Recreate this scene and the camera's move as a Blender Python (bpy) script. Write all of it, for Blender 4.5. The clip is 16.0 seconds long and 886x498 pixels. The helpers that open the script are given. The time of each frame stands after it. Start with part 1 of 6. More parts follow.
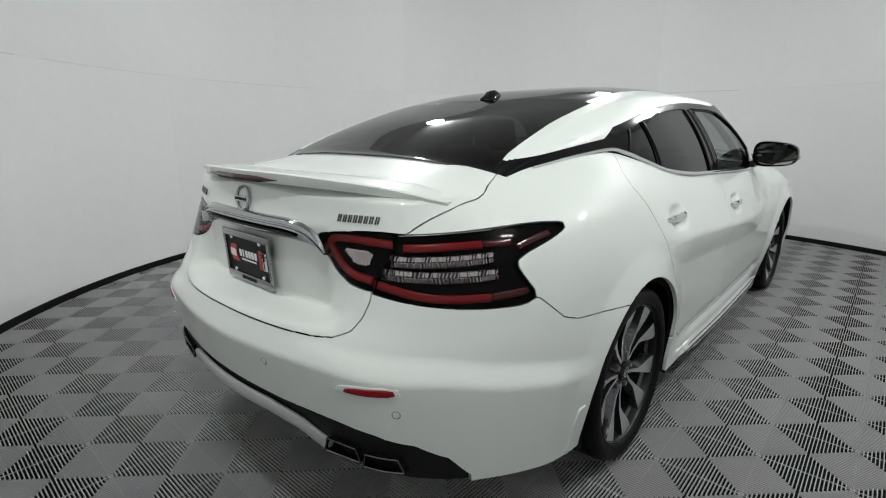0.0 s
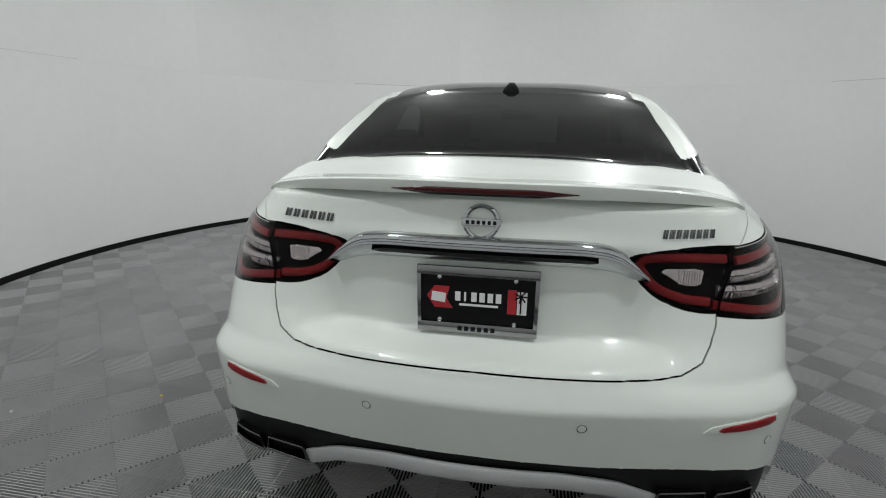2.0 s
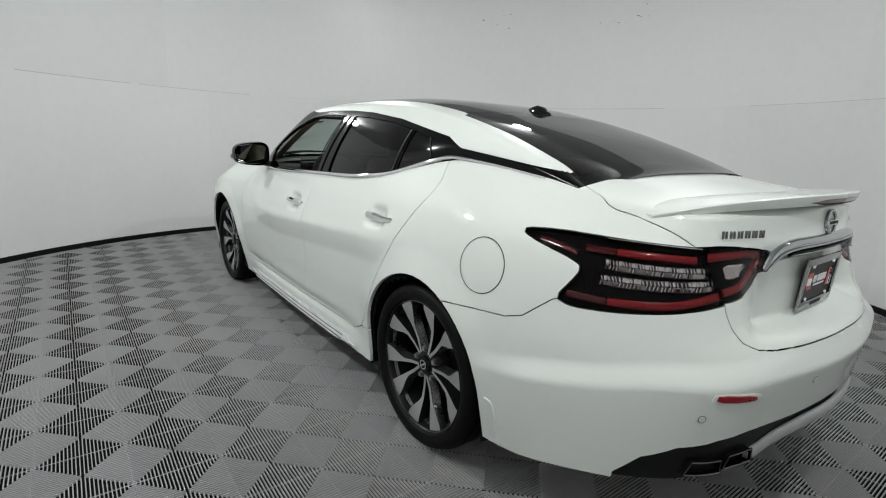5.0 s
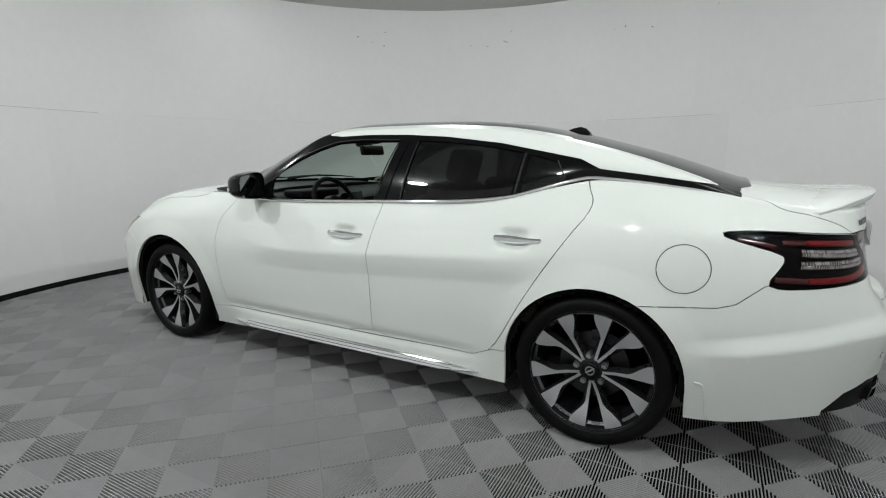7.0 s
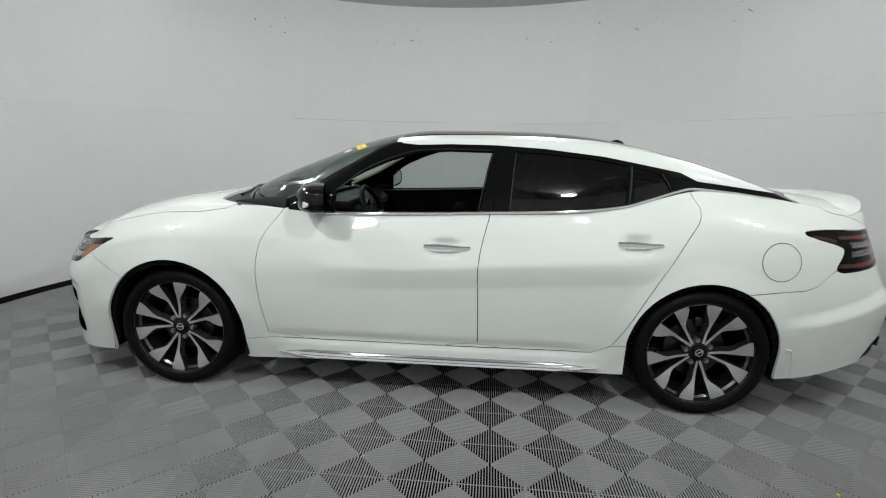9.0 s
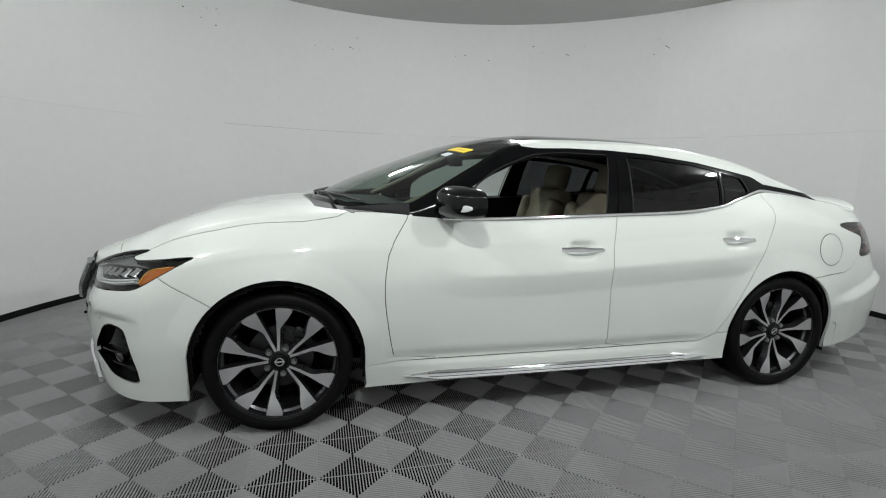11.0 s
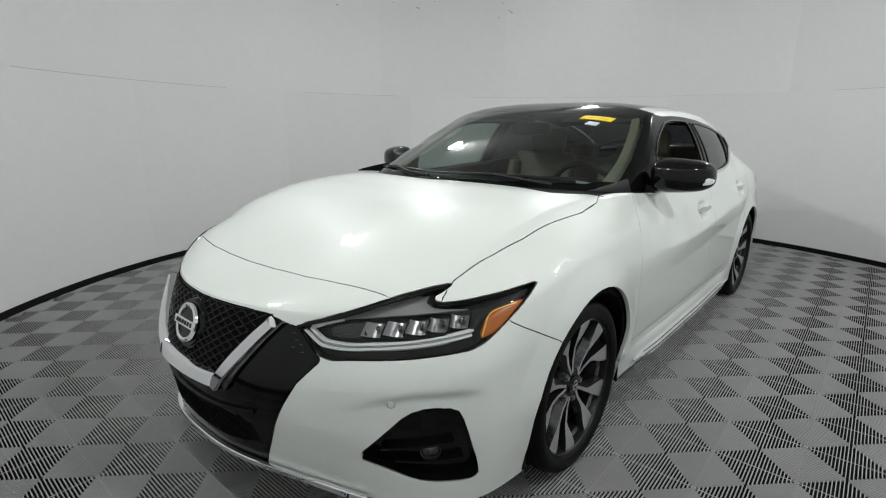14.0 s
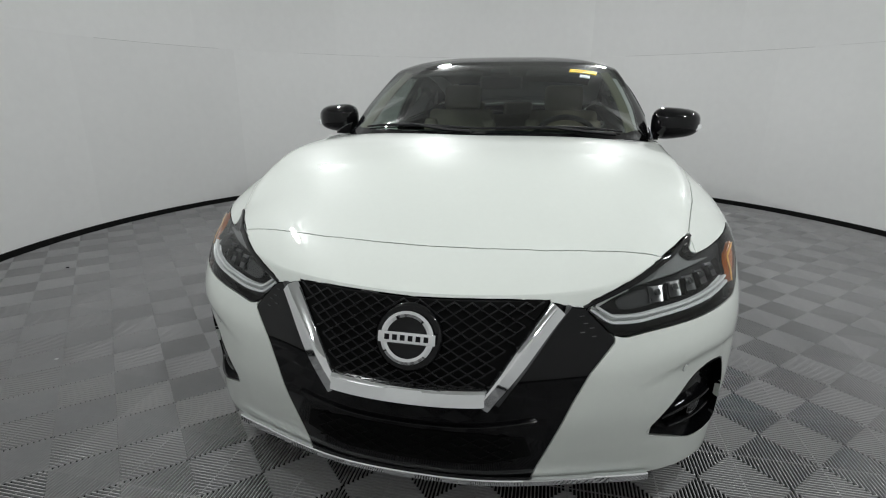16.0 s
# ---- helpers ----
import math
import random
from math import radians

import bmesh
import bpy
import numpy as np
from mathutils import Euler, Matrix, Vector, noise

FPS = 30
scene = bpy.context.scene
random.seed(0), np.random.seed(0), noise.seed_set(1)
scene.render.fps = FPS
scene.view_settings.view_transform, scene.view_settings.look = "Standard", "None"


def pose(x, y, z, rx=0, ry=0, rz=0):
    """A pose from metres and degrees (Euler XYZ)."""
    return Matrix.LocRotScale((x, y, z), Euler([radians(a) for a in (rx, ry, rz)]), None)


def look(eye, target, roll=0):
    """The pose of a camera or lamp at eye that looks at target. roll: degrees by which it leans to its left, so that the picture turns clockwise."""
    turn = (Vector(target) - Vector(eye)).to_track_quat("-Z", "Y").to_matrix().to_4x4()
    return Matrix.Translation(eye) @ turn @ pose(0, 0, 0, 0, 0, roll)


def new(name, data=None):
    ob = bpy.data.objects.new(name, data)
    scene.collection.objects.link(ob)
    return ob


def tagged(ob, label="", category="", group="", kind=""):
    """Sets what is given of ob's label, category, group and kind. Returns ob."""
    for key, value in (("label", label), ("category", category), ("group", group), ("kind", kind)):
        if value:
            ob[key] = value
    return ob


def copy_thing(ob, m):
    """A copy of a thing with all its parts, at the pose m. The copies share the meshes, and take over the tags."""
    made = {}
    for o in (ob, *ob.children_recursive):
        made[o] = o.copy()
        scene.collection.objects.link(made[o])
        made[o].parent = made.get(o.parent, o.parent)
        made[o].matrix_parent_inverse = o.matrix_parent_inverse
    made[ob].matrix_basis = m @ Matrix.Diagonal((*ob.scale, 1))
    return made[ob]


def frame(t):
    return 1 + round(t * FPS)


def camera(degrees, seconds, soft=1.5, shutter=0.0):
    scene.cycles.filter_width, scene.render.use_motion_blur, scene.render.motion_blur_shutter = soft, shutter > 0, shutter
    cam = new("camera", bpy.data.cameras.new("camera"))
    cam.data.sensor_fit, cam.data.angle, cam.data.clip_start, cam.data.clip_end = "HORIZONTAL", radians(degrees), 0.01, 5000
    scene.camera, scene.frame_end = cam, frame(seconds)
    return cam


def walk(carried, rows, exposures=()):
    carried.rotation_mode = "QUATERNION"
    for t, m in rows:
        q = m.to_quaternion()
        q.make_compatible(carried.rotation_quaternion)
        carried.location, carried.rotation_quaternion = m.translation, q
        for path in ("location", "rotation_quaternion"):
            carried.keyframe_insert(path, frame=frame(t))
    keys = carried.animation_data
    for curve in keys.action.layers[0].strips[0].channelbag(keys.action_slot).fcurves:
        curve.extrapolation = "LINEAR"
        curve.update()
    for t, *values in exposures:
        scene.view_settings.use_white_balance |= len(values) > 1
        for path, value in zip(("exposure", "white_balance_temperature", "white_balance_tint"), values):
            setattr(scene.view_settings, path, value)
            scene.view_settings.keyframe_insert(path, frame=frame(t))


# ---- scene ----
cam = camera(83.1, 16.0, soft=1.1)
PATH = [
    (0, (-3.115, -1.483, 1.205), (-1.667, -0.186, 0.736), 0.2),
    (0.5, (-3.258, -1.182, 1.211), (-1.678, -0.046, 0.747), 0.0),
    (1, (-3.373, -0.816, 1.212), (-1.66, 0.097, 0.73), 0.1),
    (1.5, (-3.443, -0.469, 1.219), (-1.613, 0.168, 0.724), 0.8),
    (2, (-3.483, -0.096, 1.213), (-1.572, 0.222, 0.713), 1.1),
    (2.5, (-3.468, 0.218, 1.211), (-1.532, 0.273, 0.712), 1.8),
    (3, (-3.426, 0.602, 1.212), (-1.501, 0.359, 0.724), 2.2),
    (3.5, (-3.344, 0.934, 1.197), (-1.471, 0.434, 0.703), 2.2),
    (4, (-3.217, 1.302, 1.2), (-1.433, 0.536, 0.719), 2.3),
    (6.5, (-2.125, 2.665, 1.198), (-1.009, 1.046, 0.831), 0.7),
    (7, (-1.79, 2.905, 1.231), (-0.86, 1.174, 0.86), -0.1),
    (7.5, (-1.485, 3.059, 1.259), (-0.727, 1.248, 0.876), -0.1),
    (8, (-1.095, 3.199, 1.298), (-0.547, 1.317, 0.901), 0.2),
    (8.5, (-0.744, 3.26, 1.313), (-0.367, 1.341, 0.897), 0.4),
    (9, (-0.328, 3.326, 1.321), (-0.146, 1.375, 0.921), 0.9),
    (11.5, (1.492, 2.96, 1.199), (0.87, 1.084, 0.887), 1.0),
    (12, (1.808, 2.752, 1.225), (1.036, 0.941, 0.872), 0.5),
    (12.5, (2.109, 2.527, 1.26), (1.19, 0.797, 0.857), 0.4),
    (13, (2.463, 2.233, 1.263), (1.353, 0.623, 0.846), -0.0),
    (13.5, (2.717, 1.928, 1.277), (1.438, 0.458, 0.827), 0.0),
    (14, (2.969, 1.593, 1.269), (1.498, 0.324, 0.793), 0.4),
    (14.5, (3.124, 1.288, 1.247), (1.519, 0.204, 0.751), 0.4),
    (15, (3.277, 0.911, 1.247), (1.537, 0.069, 0.735), 0.4),
    (15.5, (3.358, 0.595, 1.233), (1.534, -0.024, 0.696), 0.3),
    (16, (3.382, 0.295, 1.201), (1.512, -0.094, 0.606), 0.3),
]
walk(cam, [(t, look(eye, target, roll)) for t, eye, target, roll in PATH], [(0, -0.08), (2, -0.15), (4, -0.05), (7.5, -0.07), (9, -0.06), (12.5, -0.1), (14.5, -0.16), (16, -0.22)])

# ---- light ----
world = bpy.data.worlds.new("world")
world.use_nodes = True
world.node_tree.nodes["Background"].inputs[0].default_value = (0.9, 0.95, 1.0, 1)
world.node_tree.nodes["Background"].inputs[1].default_value = 0.05
scene.world = world

ROOM_R = 3.67
ROOM_H = 3.10


LAMP_COLOUR = (0.968, 1.0, 1.0)


def ceiling_lamp(x, y, sx, sy, watts, tilt=0.0, turn=0.0, shape="ELLIPSE"):
    data = bpy.data.lights.new("ceiling_lamp", "AREA")
    data.shape, data.size, data.size_y, data.energy, data.color = shape, sx, sy, watts, LAMP_COLOUR
    data.spread = radians(145)
    ob = new("ceiling_lamp", data)
    ob.location, ob.rotation_euler = (x, y, ROOM_H - 0.055), (0, tilt, turn)
    return ob


# a ring of unseen oval lamps, leaning inwards; stands in for lamps near the viewpoint
for k in range(8):
    a = 2 * math.pi * (k + 0.5) / 8
    r = 2.55 if k in (5, 6) else 3.3
    ceiling_lamp(r * math.cos(a), r * math.sin(a), 0.11, 0.26, 21.5, radians(61), a)

# ---- materials ----
def material(name, colour, rough=0.5, metal=0.0, coat=0.0, vary=0.0, scale=30.0, bump=0.0, bump_scale=200.0, spec=0.5, coat_rough=0.03):
    m = bpy.data.materials.new(name)
    m.use_nodes = True
    t = m.node_tree
    b = t.nodes["Principled BSDF"]
    b.inputs["Base Color"].default_value = (*colour, 1)
    b.inputs["Roughness"].default_value = rough
    b.inputs["Metallic"].default_value = metal
    b.inputs["Coat Weight"].default_value = coat
    b.inputs["Coat Roughness"].default_value = coat_rough
    b.inputs["Specular IOR Level"].default_value = spec
    geo = t.nodes.new("ShaderNodeTexCoord")
    if vary:
        fine = t.nodes.new("ShaderNodeTexNoise")
        fine.inputs["Scale"].default_value, fine.inputs["Detail"].default_value = scale, 6
        broad = t.nodes.new("ShaderNodeTexNoise")
        broad.inputs["Scale"].default_value = scale * 0.07
        both = t.nodes.new("ShaderNodeMath")
        both.operation = "ADD"
        ramp = t.nodes.new("ShaderNodeMapRange")
        ramp.inputs["From Min"].default_value, ramp.inputs["From Max"].default_value = 0.6, 1.4
        ramp.inputs["To Min"].default_value, ramp.inputs["To Max"].default_value = 1 - vary, 1 + vary
        mix = t.nodes.new("ShaderNodeVectorMath")
        mix.operation = "SCALE"
        mix.inputs[0].default_value = colour
        for n in (fine, broad):
            t.links.new(geo.outputs["Object"], n.inputs["Vector"])
        t.links.new(fine.outputs["Fac"], both.inputs[0])
        t.links.new(broad.outputs["Fac"], both.inputs[1])
        t.links.new(both.outputs[0], ramp.inputs["Value"])
        t.links.new(ramp.outputs[0], mix.inputs["Scale"])
        t.links.new(mix.outputs[0], b.inputs["Base Color"])
        rr = t.nodes.new("ShaderNodeMapRange")
        rr.inputs["From Min"].default_value, rr.inputs["From Max"].default_value = 0.6, 1.4
        rr.inputs["To Min"].default_value, rr.inputs["To Max"].default_value = max(rough - vary * 0.5, 0), min(rough + vary * 0.5, 1)
        t.links.new(both.outputs[0], rr.inputs["Value"])
        t.links.new(rr.outputs[0], b.inputs["Roughness"])
    if bump:
        nz = t.nodes.new("ShaderNodeTexNoise")
        nz.inputs["Scale"].default_value, nz.inputs["Detail"].default_value = bump_scale, 3
        bp = t.nodes.new("ShaderNodeBump")
        bp.inputs["Strength"].default_value, bp.inputs["Distance"].default_value = bump, 0.002
        t.links.new(geo.outputs["Object"], nz.inputs["Vector"])
        t.links.new(nz.outputs["Fac"], bp.inputs["Height"])
        t.links.new(bp.outputs[0], b.inputs["Normal"])
    return m


def glass(name, tint, ior=1.5, gloss_rough=0.01):
    m = bpy.data.materials.new(name)
    m.use_nodes = True
    t = m.node_tree
    t.nodes.remove(t.nodes["Principled BSDF"])
    out = t.nodes["Material Output"]
    clear = t.nodes.new("ShaderNodeBsdfTransparent")
    clear.inputs[0].default_value = (*tint, 1)
    gloss = t.nodes.new("ShaderNodeBsdfGlossy")
    gloss.inputs["Roughness"].default_value = gloss_rough
    face = t.nodes.new("ShaderNodeLayerWeight")
    face.inputs["Blend"].default_value = 0.5
    power = t.nodes.new("ShaderNodeMath")
    power.operation, power.inputs[1].default_value = "POWER", 4.5
    fres = t.nodes.new("ShaderNodeMath")
    fres.operation, fres.inputs[1].default_value, fres.inputs[2].default_value = "MULTIPLY_ADD", 0.94, 0.042 * (ior / 1.5) ** 2
    t.links.new(face.outputs["Facing"], power.inputs[0])
    t.links.new(power.outputs[0], fres.inputs[0])
    mix = t.nodes.new("ShaderNodeMixShader")
    t.links.new(fres.outputs[0], mix.inputs[0])
    t.links.new(clear.outputs[0], mix.inputs[1])
    t.links.new(gloss.outputs[0], mix.inputs[2])
    t.links.new(mix.outputs[0], out.inputs["Surface"])
    return m


PAINT = material("pearl_white_paint", (0.735, 0.768, 0.728), 0.42, 0.0, 1.0, vary=0.012, scale=900, coat_rough=0.02, spec=0.25)
BLACK_GLOSS = material("gloss_black_trim", (0.003, 0.003, 0.0035), 0.06, 0.0, 0.0, vary=0.03, scale=60, spec=0.32)
ROOF_BLACK = material("black_roof_glass", (0.004, 0.004, 0.005), 0.03, 0.0, 0.0, vary=0.02, scale=20, spec=0.3)
GRILLE_BLACK = material("grille_black", (0.009, 0.009, 0.010), 0.28, vary=0.04, scale=80, spec=0.35)
PILLAR_BLACK = material("gloss_black_pillar", (0.003, 0.003, 0.0035), 0.12, vary=0.03, scale=60, spec=0.16)
BLACK_PLASTIC = material("black_plastic", (0.008, 0.008, 0.009), 0.5, vary=0.05, scale=80, bump=0.15, bump_scale=500, spec=0.25)
RUBBER = material("tyre_rubber", (0.004, 0.004, 0.004), 0.48, spec=0.12, vary=0.12, scale=40, bump=0.2, bump_scale=300)
CHROME = material("chrome", (0.86, 0.87, 0.88), 0.05, 1.0, vary=0.02, scale=40)
GARNISH_CHROME = material("garnish_chrome", (0.50, 0.51, 0.52), 0.05, 1.0, vary=0.02, scale=40)
SATIN = material("satin_silver", (0.5, 0.51, 0.51), 0.34, 1.0, vary=0.05, scale=60)
SILVER_PAINT = material("silver_painted_trim", (0.52, 0.525, 0.53), 0.4, 0.25, vary=0.04, scale=120)
MACHINED = material("machined_alloy", (0.80, 0.80, 0.81), 0.36, 1.0, vary=0.05, scale=120)
ALLOY_DARK = material("dark_painted_alloy", (0.010, 0.010, 0.011), 0.35, 0.0, 0.0, spec=0.3, vary=0.06, scale=90)
# Wheel flanks and inner step: caught light put into the colour; also lamp trays.
GREY_ALLOY = material("grey_painted_alloy", (0.13, 0.13, 0.135), 0.28, 0.9, vary=0.06, scale=90)
STEEL = material("brake_steel", (0.07, 0.07, 0.07), 0.4, 1.0, vary=0.1, scale=100)
DARK = material("dark_cavity", (0.004, 0.004, 0.004), 0.9, spec=0.1)
CLEAR = glass("clear_lens", (0.95, 0.96, 0.96), 1.25)
SMOKED = glass("smoked_lens", (0.74, 0.70, 0.70), 0.6)
WINDSCREEN = glass("windscreen_glass", (0.50, 0.58, 0.54), 2.2, 0.035)
SIDE_GLASS = glass("light_tinted_glass", (0.55, 0.60, 0.58))
PRIVACY = glass("dark_privacy_glass", (0.045, 0.048, 0.05), 1.55, 0.03)
REAR_GLASS = glass("dark_rear_glass", (0.045, 0.048, 0.05), 1.2, 0.004)
RED_LENS = material("red_lens", (0.25, 0.006, 0.010), 0.3, 0.0, 0.5, vary=0.10, scale=120, spec=0.2)
RED_DARK = material("dark_red_lens", (0.07, 0.004, 0.006), 0.2, 0.0, 0.6, vary=0.08, scale=200)
PLATE_FRAME = material("grey_metal_frame", (0.34, 0.34, 0.345), 0.12, 1.0, vary=0.04, scale=60)
DARK_CHROME = material("dark_chrome", (0.14, 0.14, 0.145), 0.16, 1.0, vary=0.04, scale=60)
AMBER = material("amber_lens", (0.42, 0.105, 0.004), 0.25, 0.0, 0.4, vary=0.05, scale=150)
LEATHER = material("cream_leather", (0.31, 0.265, 0.195), 0.5, vary=0.06, scale=60, bump=0.3, bump_scale=250)
LAMP_GREY = material("grey_lamp_plastic", (0.66, 0.67, 0.67), 0.25, 0.0, 0.5, vary=0.04, scale=80)
SHROUD_GREY = material("dark_grey_lamp_shroud", (0.16, 0.165, 0.165), 0.45, 0.0, 0.0, vary=0.04, scale=80)
DASH = material("dark_dash_plastic", (0.007, 0.007, 0.0075), 0.6, spec=0.2, vary=0.06, scale=60, bump=0.3, bump_scale=400)
CLOTH = material("dark_headliner", (0.05, 0.048, 0.045), 0.95, vary=0.06, scale=90)
RED_PRINT = material("red_print", (0.42, 0.012, 0.02), 0.35, 0, 0.5, vary=0.03, scale=80)
WHITE_PRINT = material("white_print", (0.8, 0.8, 0.8), 0.4, vary=0.02, scale=80)
BLACK_PRINT = material("black_print", (0.006, 0.006, 0.007), 0.4, 0, 0.0, spec=0.15, vary=0.03, scale=80)
YELLOW_PAPER = material("yellow_sticker", (0.80, 0.58, 0.02), 0.5, vary=0.03, scale=80)
WALL_PAINT = material("white_wall_paint", (0.78, 0.78, 0.775), 0.55, vary=0.025, scale=14, bump=0.05, bump_scale=60)
CEILING_PAINT = material("ceiling_paint", (0.58, 0.58, 0.57), 0.8, vary=0.03, scale=10)
KERB_BLACK = material("black_cove_base", (0.006, 0.006, 0.006), 0.6, vary=0.1, scale=20, spec=0.15)
TILE = material("grey_floor_tile", (0.41, 0.406, 0.410), 0.5, vary=0.06, scale=25, bump=0.1, bump_scale=300)
SUBFLOOR = material("dark_subfloor", (0.006, 0.006, 0.006), 0.9, vary=0.1, scale=10, spec=0.1)


def tint_each(m, amount):
    """Lets each object that wears m differ a little in lightness."""
    t = m.node_tree
    b = t.nodes["Principled BSDF"]
    info = t.nodes.new("ShaderNodeObjectInfo")
    span = t.nodes.new("ShaderNodeMapRange")
    span.inputs["To Min"].default_value, span.inputs["To Max"].default_value = 1 - amount, 1 + amount
    mul = t.nodes.new("ShaderNodeVectorMath")
    mul.operation = "SCALE"
    t.links.new(info.outputs["Random"], span.inputs["Value"])
    t.links.new(span.outputs[0], mul.inputs["Scale"])
    t.links.new(b.inputs["Base Color"].links[0].from_socket, mul.inputs[0])
    t.links.new(mul.outputs[0], b.inputs["Base Color"])


tint_each(WALL_PAINT, 0.022)
tint_each(TILE, 0.05)

# ---- room ----
def mesh_object(name, bm, mats, parent=None, smooth=True, label=""):
    me = bpy.data.meshes.new(name)
    bm.normal_update()
    bm.to_mesh(me)
    bm.free()
    for m in mats if isinstance(mats, (list, tuple)) else [mats]:
        me.materials.append(m)
    if smooth:
        me.shade_smooth()
    ob = new(name, me)
    if parent:
        ob.parent = parent
    if label:
        ob["label"] = label
    return ob


def ring_strip(bm, r0, z0, r1, z1, steps=180):
    rings = []
    for r, z in ((r0, z0), (r1, z1)):
        rings.append([bm.verts.new((r * math.cos(2 * math.pi * k / steps), r * math.sin(2 * math.pi * k / steps), z)) for k in range(steps)])
    for k in range(steps):
        bm.faces.new((rings[0][k], rings[0][(k + 1) % steps], rings[1][(k + 1) % steps], rings[1][k]))


bm = bmesh.new()
ring_strip(bm, ROOM_R, ROOM_H, ROOM_R, 0.0)
ring_strip(bm, ROOM_R + 0.12, 0.0, ROOM_R + 0.12, ROOM_H)
ring_strip(bm, ROOM_R + 0.12, ROOM_H, ROOM_R, ROOM_H)
bmesh.ops.remove_doubles(bm, verts=bm.verts, dist=1e-4)
wall_round = tagged(mesh_object("wall_round", bm, WALL_PAINT), "curved white painted studio wall with faint seams", "wall", kind="structure")
bm = bmesh.new()
ring_strip(bm, ROOM_R - 0.012, 0.046, ROOM_R - 0.012, 0.0)
ring_strip(bm, ROOM_R, 0.048, ROOM_R - 0.012, 0.046)
tagged(mesh_object("baseboard", bm, KERB_BLACK), "black cove base along the foot of the wall", "baseboard", kind="structure")
bm = bmesh.new()
bmesh.ops.create_circle(bm, cap_ends=True, segments=96, radius=ROOM_R + 0.12, matrix=Matrix.Translation((0, 0, ROOM_H)))
tagged(mesh_object("ceiling", bm, CEILING_PAINT, smooth=False), "plain grey ceiling of the studio", "ceiling", kind="structure")
bm = bmesh.new()
bmesh.ops.create_circle(bm, cap_ends=True, segments=96, radius=ROOM_R + 0.12, matrix=Matrix.Translation((0, 0, -0.009)))
floor = tagged(mesh_object("floor", bm, SUBFLOOR, smooth=False), "ribbed grey interlocking tile floor", "floor", kind="structure")

# faint joints of the wall's sheets: one level joint, broken here and there
rng = random.Random(4)
SEAM = material("wall_joint_filler", (0.56, 0.56, 0.555), 0.7, vary=0.12, scale=9)


def wall_band(bm, a0, a1, z0, z1, out=0.0015):
    steps = max(1, int((a1 - a0) / 0.02))
    lo, hi = [], []
    for k in range(steps + 1):
        a = a0 + (a1 - a0) * k / steps
        r = ROOM_R * math.cos(math.pi / 180) - out
        lo.append(bm.verts.new((r * math.cos(a), r * math.sin(a), z0)))
        hi.append(bm.verts.new((r * math.cos(a), r * math.sin(a), z1)))
    for k in range(steps):
        bm.faces.new((lo[k + 1], lo[k], hi[k], hi[k + 1]))


a = 0.0
while a < 2 * math.pi - 0.1:
    run = rng.uniform(0.25, 0.6)
    bm = bmesh.new()
    wall_band(bm, a, min(a + run, 2 * math.pi), 1.646 + rng.uniform(-0.003, 0.003), 1.6495 + rng.uniform(-0.002, 0.002))
    mesh_object("wall_joint", bm, SEAM, wall_round)
    a += run + rng.choice((0.02, 0.06, 0.25))
# painted sheets of the wall, two tiers
for tier in ((0.0485, 1.6465), (1.6495, ROOM_H - 0.002)):
    for k in range(14):
        bm = bmesh.new()
        c = 2 * math.pi * (k + (0.3 if tier[0] < 1 else 0.55)) / 14
        wall_band(bm, c, c + 2 * math.pi / 14, *tier, 0.0008)
        mesh_object("wall_panel", bm, WALL_PAINT, wall_round)
# scuffs high on the wall
SCUFF = material("scuffed_board", (0.16, 0.15, 0.14), 0.8, vary=0.2, scale=40)
for k in range(26):
    c, z = rng.uniform(-2.5, -0.7), rng.uniform(2.62, 2.84)
    bm = bmesh.new()
    w = rng.uniform(0.001, 0.006) * rng.choice((1, 1, 3))
    wall_band(bm, c, c + w, z, z + rng.uniform(0.003, 0.012), 0.002)
    bmesh.ops.rotate(bm, verts=bm.verts, cent=(ROOM_R * math.cos(c), ROOM_R * math.sin(c), z), matrix=Matrix.Rotation(rng.uniform(-0.7, 0.7), 3, Vector((math.cos(c), math.sin(c), 0))))
    mesh_object("wall_scuff", bm, SCUFF, wall_round)

# ---- the car: surfaces ----
def pchip(xs, ys):
    xs, ys = np.array(xs, float), np.array(ys, float)
    if xs[0] > xs[-1]:
        xs, ys = xs[::-1], ys[::-1]
    h, dl = np.diff(xs), np.diff(ys) / np.diff(xs)
    m = np.zeros(len(xs))
    for k in range(1, len(xs) - 1):
        if dl[k - 1] * dl[k] > 0:
            w1, w2 = 2 * h[k] + h[k - 1], h[k] + 2 * h[k - 1]
            m[k] = (w1 + w2) / (w1 / dl[k - 1] + w2 / dl[k])
    m[0], m[-1] = dl[0], dl[-1]

    def f(x):
        x = np.clip(np.asarray(x, float), xs[0], xs[-1])
        k = np.clip(np.searchsorted(xs, x) - 1, 0, len(xs) - 2)
        t = (x - xs[k]) / h[k]
        return ((1 + 2 * t) * (1 - t) ** 2 * ys[k] + t * (1 - t) ** 2 * h[k] * m[k]
                + t * t * (3 - 2 * t) * ys[k + 1] + t * t * (t - 1) * h[k] * m[k + 1])
    return f


